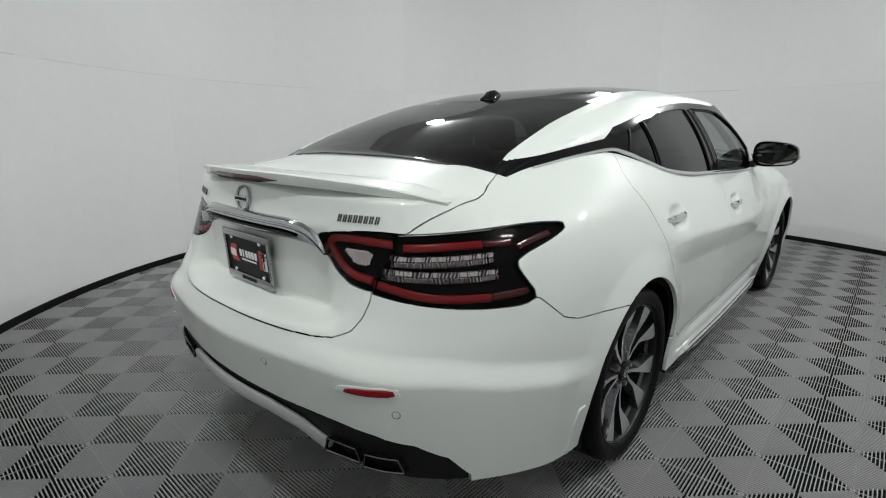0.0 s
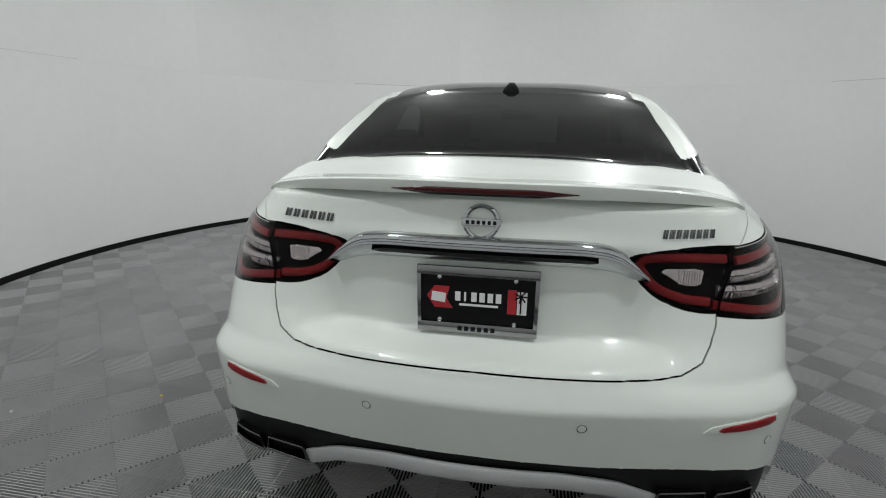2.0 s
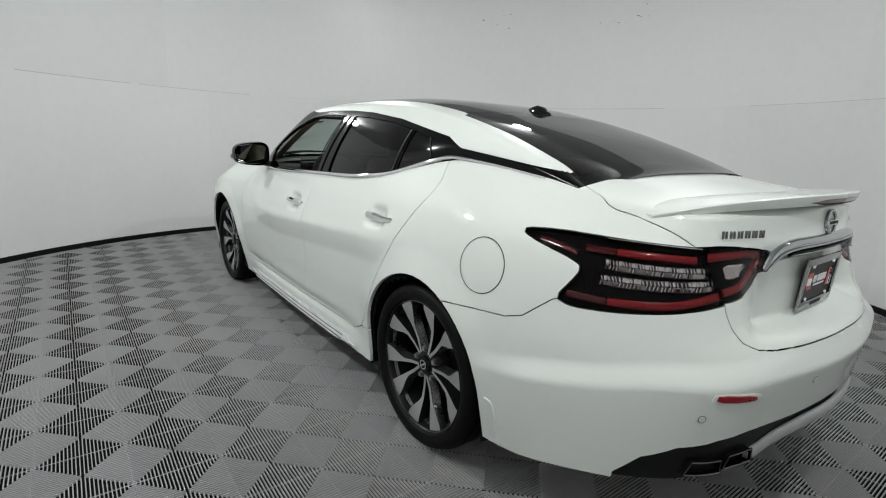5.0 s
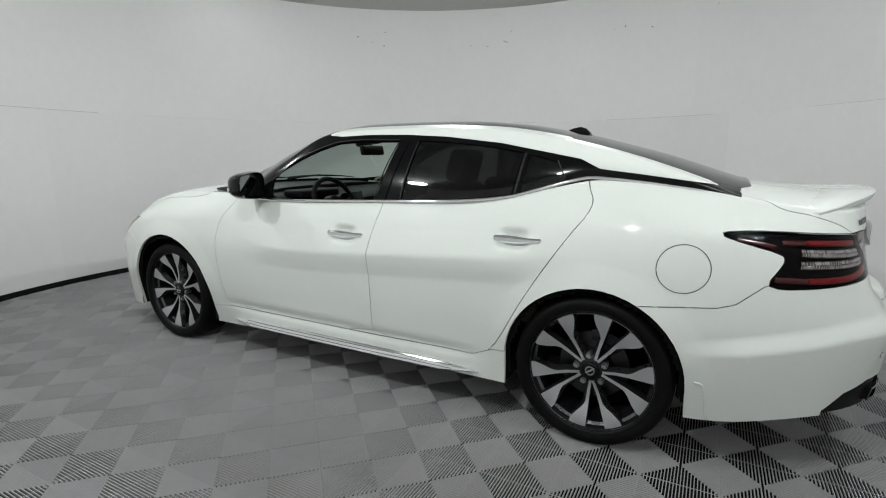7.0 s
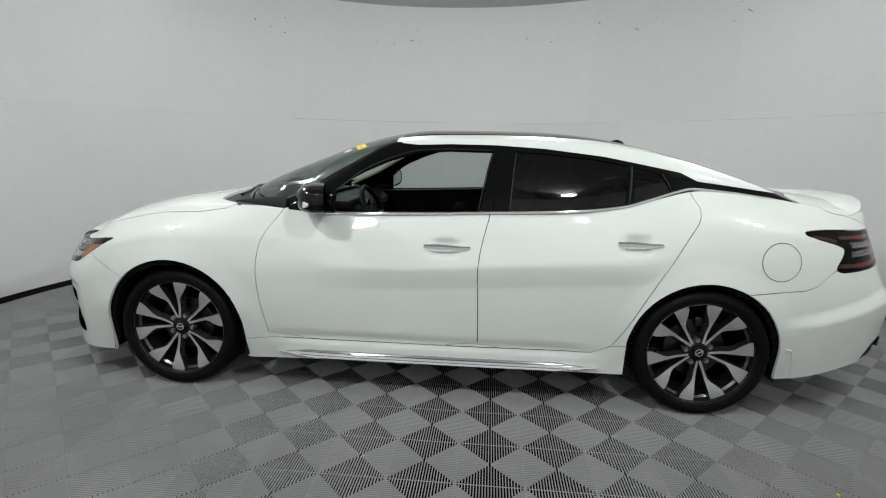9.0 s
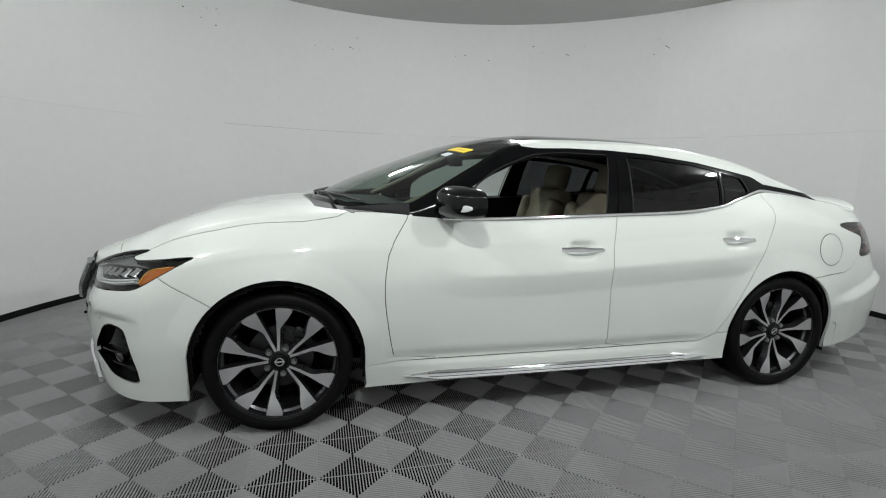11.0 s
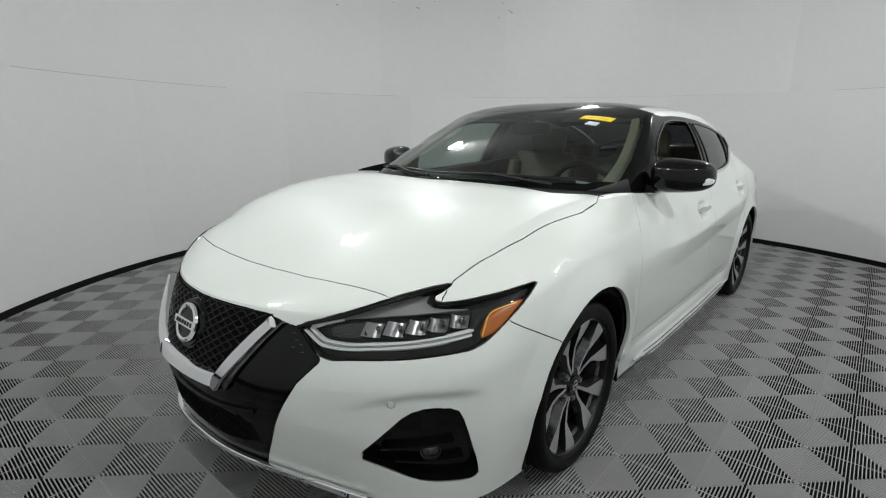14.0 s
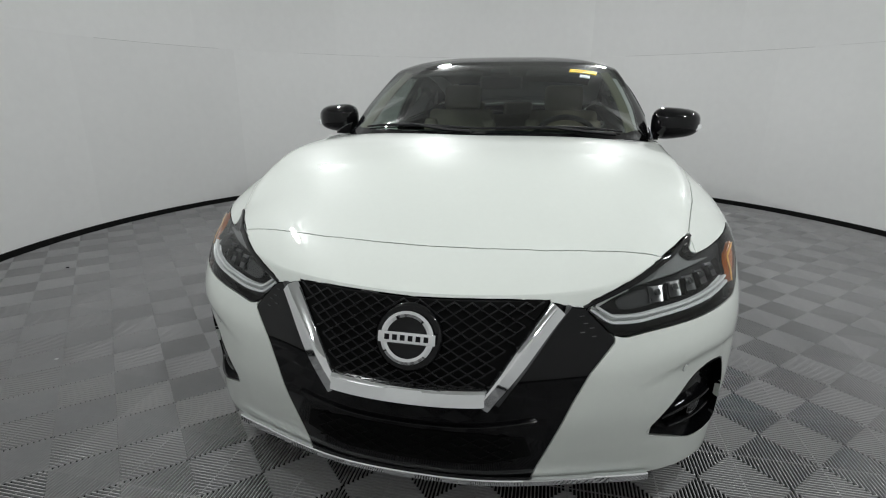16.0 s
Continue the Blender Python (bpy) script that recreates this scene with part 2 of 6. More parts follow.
def spline(xs, ys):
    """Natural cubic spline."""
    xs, ys = np.array(xs, float), np.array(ys, float)
    n, h = len(xs), np.diff(xs)
    a, b = np.eye(n), np.zeros(n)
    for k in range(1, n - 1):
        a[k, k - 1:k + 2] = h[k - 1], 2 * (h[k - 1] + h[k]), h[k]
        b[k] = 3 * ((ys[k + 1] - ys[k]) / h[k] - (ys[k] - ys[k - 1]) / h[k - 1])
    c = np.linalg.solve(a, b)

    def f(x):
        x = np.asarray(x, float)
        k = np.clip(np.searchsorted(xs, x) - 1, 0, n - 2)
        t = x - xs[k]
        bb = (ys[k + 1] - ys[k]) / h[k] - h[k] * (2 * c[k] + c[k + 1]) / 3
        return ys[k] + bb * t + c[k] * t * t + (c[k + 1] - c[k]) / (3 * h[k]) * t ** 3
    return f


def blur(a, width):
    k = np.exp(-0.5 * (np.arange(-3 * width, 3 * width + 1) / width) ** 2)
    k /= k.sum()
    p = np.concatenate([a[3 * width:0:-1], a, a[-2:-3 * width - 2:-1]])
    return np.convolve(p, k, "valid")


# stations round the left half, nose to tail: plan point, foot, shoulder height, inset at six levels
STATIONS = []


def station(x, y, foot, top, *inset):
    STATIONS.append((x, y, foot, top, *inset))


station(2.415, 0.00, 0.265, 0.745, 0.03, 0.02, 0.005, 0.008, 0.032, 0.080)
station(2.395, 0.20, 0.26, 0.748, 0.03, 0.02, 0.005, 0.010, 0.035, 0.080)
station(2.298, 0.43, 0.225, 0.745, 0.035, 0.015, 0.005, 0.012, 0.036, 0.065)
station(2.142, 0.695, 0.185, 0.80, 0.030, 0.012, 0.0, 0.0, 0.035, 0.12)
station(1.964, 0.834, 0.175, 0.842, 0.022, 0.008, 0.0, 0.0, 0.035, 0.17)
station(1.750, 0.885, 0.18, 0.918, 0.03, 0.01, 0.0, 0.0, 0.020, 0.18)
station(1.388, 0.908, 0.18, 0.986, 0.05, 0.02, 0.0, 0.0, 0.030, 0.185)
station(0.950, 0.890, 0.17, 0.998, 0.055, 0.025, 0.005, 0.0, 0.028, 0.135)
station(0.500, 0.880, 0.19, 0.975, 0.018, 0.014, 0.005, 0.0, 0.022, 0.093)
station(-0.300, 0.884, 0.195, 1.00, 0.012, 0.010, 0.004, 0.0, 0.022, 0.078)
station(-0.950, 0.887, 0.20, 1.04, 0.015, 0.010, 0.002, 0.0, 0.030, 0.105)
station(-1.400, 0.900, 0.20, 1.13, 0.04, 0.01, 0.0, 0.02, 0.070, 0.22)
station(-1.800, 0.872, 0.21, 1.09, 0.03, 0.01, 0.0, 0.013, 0.050, 0.25)
station(-2.150, 0.785, 0.28, 1.035, 0.012, 0.005, 0.0, 0.018, 0.055, 0.17)
station(-2.365, 0.640, 0.325, 1.02, 0.018, 0.007, 0.0, 0.050, 0.102, 0.150)
station(-2.424, 0.460, 0.345, 1.022, 0.028, 0.012, 0.0, 0.068, 0.095, 0.125)
station(-2.460, 0.280, 0.40, 1.025, 0.028, 0.012, 0.0, 0.084, 0.091, 0.106)
station(-2.485, 0.00, 0.40, 1.03, 0.028, 0.012, 0.0, 0.100, 0.100, 0.113)
ST = np.array(STATIONS)

# plan curve by chord length, mirrored past both ends so that it crosses the middle squarely
ext = np.concatenate([ST[3:0:-1, :2] * (1, -1), ST[:, :2], ST[-2:-5:-1, :2] * (1, -1)])
chord = np.concatenate([[0], np.cumsum(np.hypot(*np.diff(ext, axis=0).T))])
chord -= chord[3]
s_key = chord[3:3 + len(ST)]
N_S, N_V, N_W = 470, 70, 46
ss = np.linspace(0, s_key[-1], N_S)
fx, fy = spline(chord, ext[:, 0]), spline(chord, ext[:, 1])
px, py = fx(ss), fy(ss)
tx, ty = np.gradient(px, ss), np.gradient(py, ss)
ln = np.hypot(tx, ty)
nx, ny = ty / ln, -tx / ln
nx[0], ny[0], nx[-1], ny[-1] = 1, 0, -1, 0
foot = blur(pchip(s_key, ST[:, 2])(ss), 5)
crown = blur(pchip(s_key, ST[:, 3])(ss), 5)
insets = np.array([blur(pchip(s_key, ST[:, 4 + k])(ss), 5) for k in range(6)])
vv = np.linspace(0, 1, N_V)
levels = np.linspace(0, 1, 6)
wall_p = np.zeros((N_S, N_V, 3))
for i in range(N_S):
    dd = pchip(levels, insets[:, i])(vv)
    wall_p[i, :, 0], wall_p[i, :, 1] = px[i] - nx[i] * dd, py[i] - ny[i] * dd
    wall_p[i, :, 2] = foot[i] + (crown[i] - foot[i]) * vv
wall_p[0, :, 1] = wall_p[-1, :, 1] = 0
# soft crease where the bumpers turn under
rise = wall_p[:, :, 2] - pchip((-2.5, -2.33, -2.13, -1.79, -1.6), (0.604, 0.603, 0.556, 0.487, 0.47))(wall_p[:, :, 0])
crease = np.clip(1 - np.where(rise > 0, rise / 0.052, -rise / 0.62), 0, 1) * np.clip((-1.72 - wall_p[:, :, 0]) / 0.22, 0, 1) * 0.028
# boot lid: a lip over the seam
back = np.clip((-2.15 - wall_p[:, :, 0]) / 0.08, 0, 1) * np.clip((0.44 - np.abs(wall_p[:, :, 1])) / 0.10, 0, 1)
rise = wall_p[:, :, 2] - 0.690
crease += back * np.clip(1 - np.where(rise > 0, rise / 0.05, -rise / 0.02), 0, 1) * 0.003
# a line along the doors
line_z = pchip((0.9, 0.68, 0.45, 0.14, -0.29, -0.70, -1.05, -1.3), (0.80, 0.755, 0.712, 0.714, 0.740, 0.765, 0.787, 0.82))(wall_p[:, :, 0])
rise = wall_p[:, :, 2] - line_z
crease += (wall_p[:, :, 1] > 0.5) * np.clip((0.75 - wall_p[:, :, 0]) / 0.5, 0, 1) * np.clip((wall_p[:, :, 0] + 1.35) / 0.4, 0, 1) * np.clip(1 - np.where(rise > 0, rise / 0.12, -rise / 0.11), 0, 1) ** 1.05 * 0.019
# the hollow below a brow that runs over the fog lamp pockets
brow = -0.58 * wall_p[:, :, 0] + 0.814 * wall_p[:, :, 1]
brow_z = pchip((-1.1, -0.985, -0.858, -0.73, -0.61, -0.52, -0.42), (0.46, 0.479, 0.502, 0.544, 0.563, 0.562, 0.545))(brow)
crease -= 0.010 * (wall_p[:, :, 0] > 1.75) * (wall_p[:, :, 1] > 0.3) * np.clip((brow_z - wall_p[:, :, 2]) / 0.022, 0, 1) * np.clip((brow + 0.86) / 0.18, 0, 1) * np.clip((-0.43 - brow) / 0.085, 0, 1) * np.clip((wall_p[:, :, 2] - 0.20) / 0.12, 0, 1)
# flares round the wheel arches
for wx, wr in ((1.366, 0.385), (-1.392, 0.367)):
    away = np.hypot(wall_p[:, :, 0] - wx, wall_p[:, :, 2] - 0.335) - wr
    crease += (wall_p[:, :, 1] > 0.5) * np.clip(1 - away / 0.095, 0, 1) * np.clip((wall_p[:, :, 2] - 0.25) / 0.2, 0, 1) * 0.013
wall_p[:, :, 0] += nx[:, None] * crease
wall_p[:, :, 1] += ny[:, None] * crease

# the flat round the number plate, which leaves a shelf above the seam
step = np.clip((wall_p[:, :, 2] - 0.682) / 0.040, 0, 1)
step = step * step * (3 - 2 * step) * np.clip((0.945 - wall_p[:, :, 2]) / 0.04, 0, 1) * np.clip((0.46 - np.abs(wall_p[:, :, 1])) / 0.10, 0, 1) * np.clip((-2.15 - wall_p[:, :, 0]) / 0.08, 0, 1)
wall_p[:, :, 0] += step * np.maximum(0, -2.366 + 0.25 * wall_p[:, :, 1] ** 2 - wall_p[:, :, 0])

# finger dishes behind the handles, and the scoop along the foot of the doors
for hx, hz in ((-0.112, 0.826), (-1.045, 0.868)):
    dish = 0.026 * np.exp(-((wall_p[:, :, 0] - hx) / 0.064) ** 4 - ((wall_p[:, :, 2] - hz) / 0.036) ** 4) * (wall_p[:, :, 1] > 0.5)
    wall_p[:, :, 1] -= dish
scoop = 0.014 * np.exp(-((wall_p[:, :, 2] - 0.315) / 0.028) ** 2) * np.clip((0.95 - np.abs(wall_p[:, :, 0] + 0.02)) / 0.25, 0, 1) * (wall_p[:, :, 1] > 0.5)
wall_p[:, :, 1] -= scoop

hood_z = pchip((2.42, 2.335, 2.12, 1.90, 1.70, 1.50, 1.25, 0.9, 0.7), (0.70, 0.745, 0.832, 0.920, 0.980, 1.014, 1.035, 1.035, 1.03))
deck_z = pchip((-1.6, -1.90, -2.05, -2.2, -2.30, -2.40), (1.124, 1.110, 1.092, 1.075, 1.058, 1.035))


def top_rows(cols, zc, power):
    w = 1 - np.linspace(0, 1, N_W)
    out = np.zeros((len(cols), N_W, 3))
    for k, i in enumerate(cols):
        x, y, z = wall_p[i, -1]
        out[k, :, 0], out[k, :, 1] = x, y * w
        c = float(zc(x))
        out[k, :, 2] = c - (c - z) * w ** power
    return out


xs_top = wall_p[:, -1, 0]
hood_cols = [i for i in range(N_S) if xs_top[i] > 0.74 and i < N_S // 2]
deck_cols = [i for i in range(N_S) if xs_top[i] < -1.88]
hood_p, deck_p = top_rows(hood_cols, hood_z, 4.0), top_rows(deck_cols, deck_z, 3.0)

# greenhouse: belt, roof rail and centre line along x
belt_y = pchip((0.80, 0.49, 0.15, -0.31, -0.70, -0.98, -1.12, -1.25, -1.33, -1.5, -1.71, -1.93, -2.0), (0.745, 0.785, 0.80, 0.805, 0.80, 0.775, 0.745, 0.712, 0.69, 0.665, 0.635, 0.60, 0.59))
belt_z = pchip((0.80, 0.49, 0.15, -0.31, -0.70, -0.98, -1.12, -1.25, -1.33, -1.5, -1.71, -1.93, -2.0), (0.975, 0.970, 0.978, 0.995, 1.01, 1.038, 1.075, 1.113, 1.128, 1.115, 1.09, 1.058, 1.05))
rail_y = pchip((1.235, 1.22, 1.17, 1.08, 0.95, 0.80, 0.60, 0.40, 0.17, -0.1, -0.4, -0.8, -1.1, -1.3, -1.55, -1.78, -1.93, -2.0), (0.0, 0.16, 0.34, 0.52, 0.655, 0.742, 0.728, 0.688, 0.627, 0.614, 0.602, 0.598, 0.598, 0.59, 0.578, 0.572, 0.585, 0.59))
rail_z = pchip((1.235, 1.08, 0.95, 0.80, 0.60, 0.40, 0.17, -0.1, -0.4, -0.8, -1.1, -1.3, -1.55, -1.78, -1.93, -2.0), (1.022, 1.01, 1.0, 0.998, 1.10, 1.220, 1.343, 1.360, 1.366, 1.351, 1.314, 1.272, 1.20, 1.120, 1.052, 1.04))
roof_z = pchip((1.235, 1.0, 0.7, 0.45, 0.2, 0.0, -0.3, -0.6, -0.9, -1.12, -1.3, -1.55, -1.78, -1.97, -2.0), (1.024, 1.138, 1.253, 1.340, 1.398, 1.420, 1.421, 1.416, 1.390, 1.348, 1.302, 1.234, 1.158, 1.088, 1.07))
N_X, N_A, N_B = 300, 30, 42
gx = np.linspace(1.235, -1.935, N_X)
by, bz, ry, rz, rc = (blur(f(gx), 3) if f is not rail_y else f(gx) for f in (belt_y, belt_z, rail_y, rail_z, roof_z))
side_p, roof_p = np.zeros((N_X, N_A, 3)), np.zeros((N_X, N_B, 3))
for i in range(N_X):
    a, w = np.linspace(0, 1, N_A), 1 - np.linspace(0, 1, N_B)
    ahead = gx[i] > 0.80
    y0, z0 = (ry[i], rz[i]) if ahead else (by[i], bz[i])
    swell = 0.0 if ahead else 0.022 * min(1, (0.8 - gx[i]) / 0.3, (gx[i] + 1.95) / 0.25)
    side_p[i, :, 0] = roof_p[i, :, 0] = gx[i]
    side_p[i, :, 1] = y0 + (ry[i] - y0) * a + swell * 4 * a * (1 - a)
    side_p[i, :, 2] = z0 + (rz[i] - z0) * a + swell * 2.0 * a * (1 - a)
    flat = 3.0 + 0.7 * min(1, max(0, (0.9 - gx[i]) / 0.7)) * (1 - 0.8 * min(1, max(0, (-0.9 - gx[i]) / 0.4)))
    roof_p[i, :, 1], roof_p[i, :, 2] = ry[i] * w, rc[i] - (rc[i] - rz[i]) * w ** flat


class Shell:
    """A left half made of grids, cut into named panels along outlines."""

    def __init__(self, grids):
        vs, fs, at = [], [], 0
        for g in grids:
            n, m = g.shape[:2]
            vs.append(g.reshape(-1, 3))
            k = np.arange(n * m).reshape(n, m) + at
            fs.append(np.stack([k[:-1, :-1], k[1:, :-1], k[1:, 1:], k[:-1, 1:]], -1).reshape(-1, 4))
            at += n * m
        v, f = np.concatenate(vs), np.concatenate(fs)
        key = {}
        remap = np.array([key.setdefault((round(p[0], 5), round(p[1], 5), round(p[2], 5)), len(key)) for p in v])
        self.v = np.zeros((len(key), 3))
        self.v[remap] = v
        self.f = remap[f]
        a, b, c, d = (self.v[self.f[:, k]] for k in range(4))
        fn = np.cross(c - a, d - b)
        good = np.linalg.norm(fn, axis=1) > 1e-9
        self.f, fn = self.f[good], fn[good]
        self.n = np.zeros_like(self.v)
        for k in range(4):
            np.add.at(self.n, self.f[:, k], fn)
        mid = self.v[:, 1] < 1e-4
        self.n[mid, 1] = 0
        self.n /= np.maximum(np.linalg.norm(self.n, axis=1), 1e-9)[:, None]
        self.lab = np.array(["body"] * len(self.f), dtype=object)

    def centres(self):
        return self.v[self.f].mean(1)

    def cut(self, label, proj, outline, rounds=2, where=None, snap=True, only=None, reach=0.028):
        pts = np.array(outline, float)
        for _ in range(rounds):
            nxt = np.roll(pts, -1, 0)
            pts = np.stack([0.78 * pts + 0.22 * nxt, 0.22 * pts + 0.78 * nxt], 1).reshape(-1, 2)
        p = np.array({"S": ((1, 0, 0), (0, 0, 1)), "T": ((1, 0, 0), (0, 1, 0)), "F": ((0, 1, 0), (0, 0, 1))}.get(proj) if isinstance(proj, str) else ((*proj, 0), (0, 0, 1)), float)
        c = self.centres()
        q = c @ p.T
        ins = np.zeros(len(q), bool)
        for (x0, y0), (x1, y1) in zip(pts, np.roll(pts, -1, 0)):
            hit = ((y0 > q[:, 1]) != (y1 > q[:, 1]))
            if abs(y1 - y0) > 1e-12:
                ins ^= hit & (q[:, 0] < (x1 - x0) * (q[:, 1] - y0) / (y1 - y0) + x0)
        if where is not None:
            ins &= where(c)
        if only is not None:
            ins &= np.isin(self.lab, list(only))
        self.lab[ins] = label
        if not snap or not ins.any():
            return
        inside, outside = np.zeros(len(self.v), bool), np.zeros(len(self.v), bool)
        inside[self.f[ins]] = True
        outside[self.f[~ins & (self.lab != label)]] = True
        border = np.where(inside & outside)[0]
        q = self.v[border] @ p.T
        a, b = pts, np.roll(pts, -1, 0)
        ab = b - a
        t = np.clip(((q[:, None] - a) * ab).sum(-1) / np.maximum((ab * ab).sum(-1), 1e-12), 0, 1)
        near = a + t[..., None] * ab
        gap = np.linalg.norm(q[:, None] - near, axis=-1)
        pick = gap.argmin(1)
        for k, vi in enumerate(border):
            move = near[k, pick[k]] - q[k]
            if np.linalg.norm(move) > reach:
                continue
            n = self.n[vi]
            e1 = np.cross(n, (0.3, 0.5, 0.81))
            e1 /= np.linalg.norm(e1)
            basis = np.stack([e1, np.cross(n, e1)], 1)
            j = p @ basis
            if abs(np.linalg.det(j)) < 0.2:
                continue
            step = basis @ np.linalg.solve(j, move)
            if self.v[vi, 1] < 1e-4:
                step[1] = 0
            if np.linalg.norm(step) < reach * 1.5:
                self.v[vi] += step

    def panel(self, name, labels, mat, parent, gap=0.002, lip=0.014, both=None, label="", out=0.0, lip_mat=None, sides=(1, -1)):
        """One object astride the middle, or one on each side."""
        keep = np.isin(self.lab, [labels] if isinstance(labels, str) else labels)
        if not keep.any():
            return []
        f = self.f[keep]
        used = np.unique(f)
        idx = -np.ones(len(self.v), int)
        idx[used] = np.arange(len(used))
        f, v, n = idx[f], self.v[used].copy(), self.n[used].copy()
        count = {}
        for q in f:
            for k in range(4):
                a, b = q[k], q[(k + 1) % 4]
                if a != b:
                    count[(a, b)] = count.get((a, b), 0) + 1
        rim = [(a, b) for (a, b) in count if (b, a) not in count and not (v[a, 1] < 1e-4 and v[b, 1] < 1e-4)]
        c = v[f].mean(1)
        pull = np.zeros_like(v)
        for k in range(4):
            np.add.at(pull, f[:, k], c)
        num = np.bincount(f.ravel(), minlength=len(v))[:, None]
        pull = pull / num - v
        pull -= (pull * n).sum(1)[:, None] * n
        ln = np.linalg.norm(pull, axis=1)
        edge = sorted({a for e in rim for a in e})
        for a in edge:
            if ln[a] > 1e-6:
                st = pull[a] / ln[a] * gap
                if v[a, 1] < 1e-4:
                    st[1] = 0
                v[a] += st
        v += n * out
        vs, ns, fs, mi = [v], [n], [q for q in f], [0] * len(f)
        at = len(v)
        if lip:
            em = {a: k for k, a in enumerate(edge)}
            ev = v[edge]
            dn = -n[edge]
            vs += [ev, ev + dn * lip]
            m = len(edge)
            side = np.zeros((m, 3))
            for a, b in rim:
                w = np.cross(v[b] - v[a], n[a])
                side[em[a]] += w
                side[em[b]] += w
            side /= np.maximum(np.linalg.norm(side, axis=1), 1e-9)[:, None]
            ns += [side, side]
            for a, b in rim:
                fs.append(np.array((at + em[b], at + em[a], at + m + em[a], at + m + em[b])))
                mi.append(1 if lip_mat else 0)
        v, n = np.concatenate(vs), np.concatenate(ns)
        middle = (self.v[used][:, 1] < 1e-4).any() if both is None else not both
        made = []
        for side in ((0,) if middle else sides):
            if side == 0:
                verts = np.concatenate([v, v * (1, -1, 1)])
                norms = np.concatenate([n, n * (1, -1, 1)])
                faces = [tuple(q) for q in fs] + [tuple(q[::-1] + len(v)) for q in fs]
                mids = mi + mi
                mirror = np.arange(len(verts))
                on = np.where(np.abs(v[:, 1]) < 1e-4)[0]
                mirror[on + len(v)] = on
                faces = [tuple(int(mirror[k]) for k in q) for q in faces]
            else:
                verts, norms = v * (1, side, 1), n * (1, side, 1)
                faces = [tuple(int(k) for k in (q if side == 1 else q[::-1])) for q in fs]
                mids = list(mi)
            clean, cm = [], []
            for q, k in zip(faces, mids):
                u = list(dict.fromkeys(q))
                if len(u) > 2:
                    clean.append(u)
                    cm.append(k)
            me = bpy.data.meshes.new(name)
            me.from_pydata(verts.tolist(), [], clean)
            me.materials.append(mat)
            if lip_mat:
                me.materials.append(lip_mat)
                me.polygons.foreach_set("material_index", cm)
            me.shade_smooth()
            me.normals_split_custom_set_from_vertices(norms.tolist())
            ob = new(name, me)
            ob.parent = parent
            if label:
                ob["label"] = label
            made.append(ob)
        return made


car = tagged(new("sedan"), "pearl white four-door sedan parked on grey tiles", "car")

low = Shell([wall_p, hood_p, deck_p])
cab = Shell([side_p, roof_p])

FRONT = lambda c: c[:, 0] > 1.5
REAR = lambda c: c[:, 0] < -1.45
TAIL = lambda c: c[:, 0] < -1.9
SIDE = lambda c: (c[:, 1] > 0.5) & (np.abs(c[:, 0]) < 2.3)

low.lab[:] = "quarter"
low.cut("fender", "S", [(0.3, -1), (3, -1), (3, 2), (0.3, 2)], 0, snap=False)
low.cut("front_bumper", "S", [(1.4, -1), (3, -1), (3, 0.9), (1.95, 0.78), (1.86, 0.735), (1.80, 0.70), (1.62, 0.605), (1.4, 0.58)], 0, where=lambda c: c[:, 0] > 1.3)
low.cut("front_bumper", "T", [(2.6, -0.2), (2.6, 0.66), (2.058, 0.66), (2.062, 0.64), (2.078, 0.57), (2.101, 0.49), (2.122, 0.42), (2.150, 0.30), (2.165, 0.15), (2.170, 0.0), (2.170, -0.2)], 0, where=lambda c: (c[:, 0] > 1.88) & (c[:, 2] > 0.7))
low.cut("cowl", "T", [(1.5, -0.2), (1.5, 0.70), (0.6, 0.80), (0.6, -0.2)], 0, where=lambda c: (c[:, 2] > 0.90) & (c[:, 0] > 0.5) & (c[:, 1] < 0.742), snap=False)
low.cut("hood", "T", [(2.170, -0.3), (2.170, 0.0), (2.165, 0.15), (2.150, 0.30), (2.122, 0.42), (2.101, 0.49), (2.078, 0.57), (2.062, 0.64), (2.01, 0.70), (1.91, 0.689), (1.82, 0.710), (1.757, 0.726), (1.63, 0.745), (1.40, 0.757), (1.25, 0.763), (1.10, 0.756), (1.038, 0.738), (1.065, 0.70), (1.14, 0.655), (1.205, 0.60), (1.23, 0.40), (1.285, 0.0), (1.285, -0.3)], 0, where=lambda c: (c[:, 2] > 0.72) & (c[:, 0] > 0.9))
low.cut("front_door", "S", [(0.72, 1.2), (0.75, 1.01), (0.868, 0.843), (0.892, 0.70), (0.889, 0.58), (0.865, 0.425), (0.838, 0.30), (-0.286, 0.305), (-0.285, 0.40), (-0.281, 0.575), (-0.275, 0.722), (-0.29, 0.84), (-0.335, 1.01), (-0.335, 1.2)], 1, where=SIDE)
low.cut("rear_door", "S", [(-0.335, 1.2), (-0.335, 1.01), (-0.29, 0.84), (-0.275, 0.722), (-0.281, 0.575), (-0.285, 0.40), (-0.286, 0.305), (-0.86, 0.31), (-0.93, 0.335), (-0.99, 0.40), (-1.12, 0.645), (-1.285, 0.905), (-1.345, 0.985), (-1.36, 1.04), (-1.325, 1.10), (-1.31, 1.2)], 1, where=SIDE)
low.cut("side_skirt", "S", [(0.98, -1), (0.98, 0.285), (0.838, 0.30), (-0.286, 0.305), (-0.86, 0.31), (-0.96, 0.355), (-1.05, 0.36), (-1.05, -1)], 0, where=SIDE)
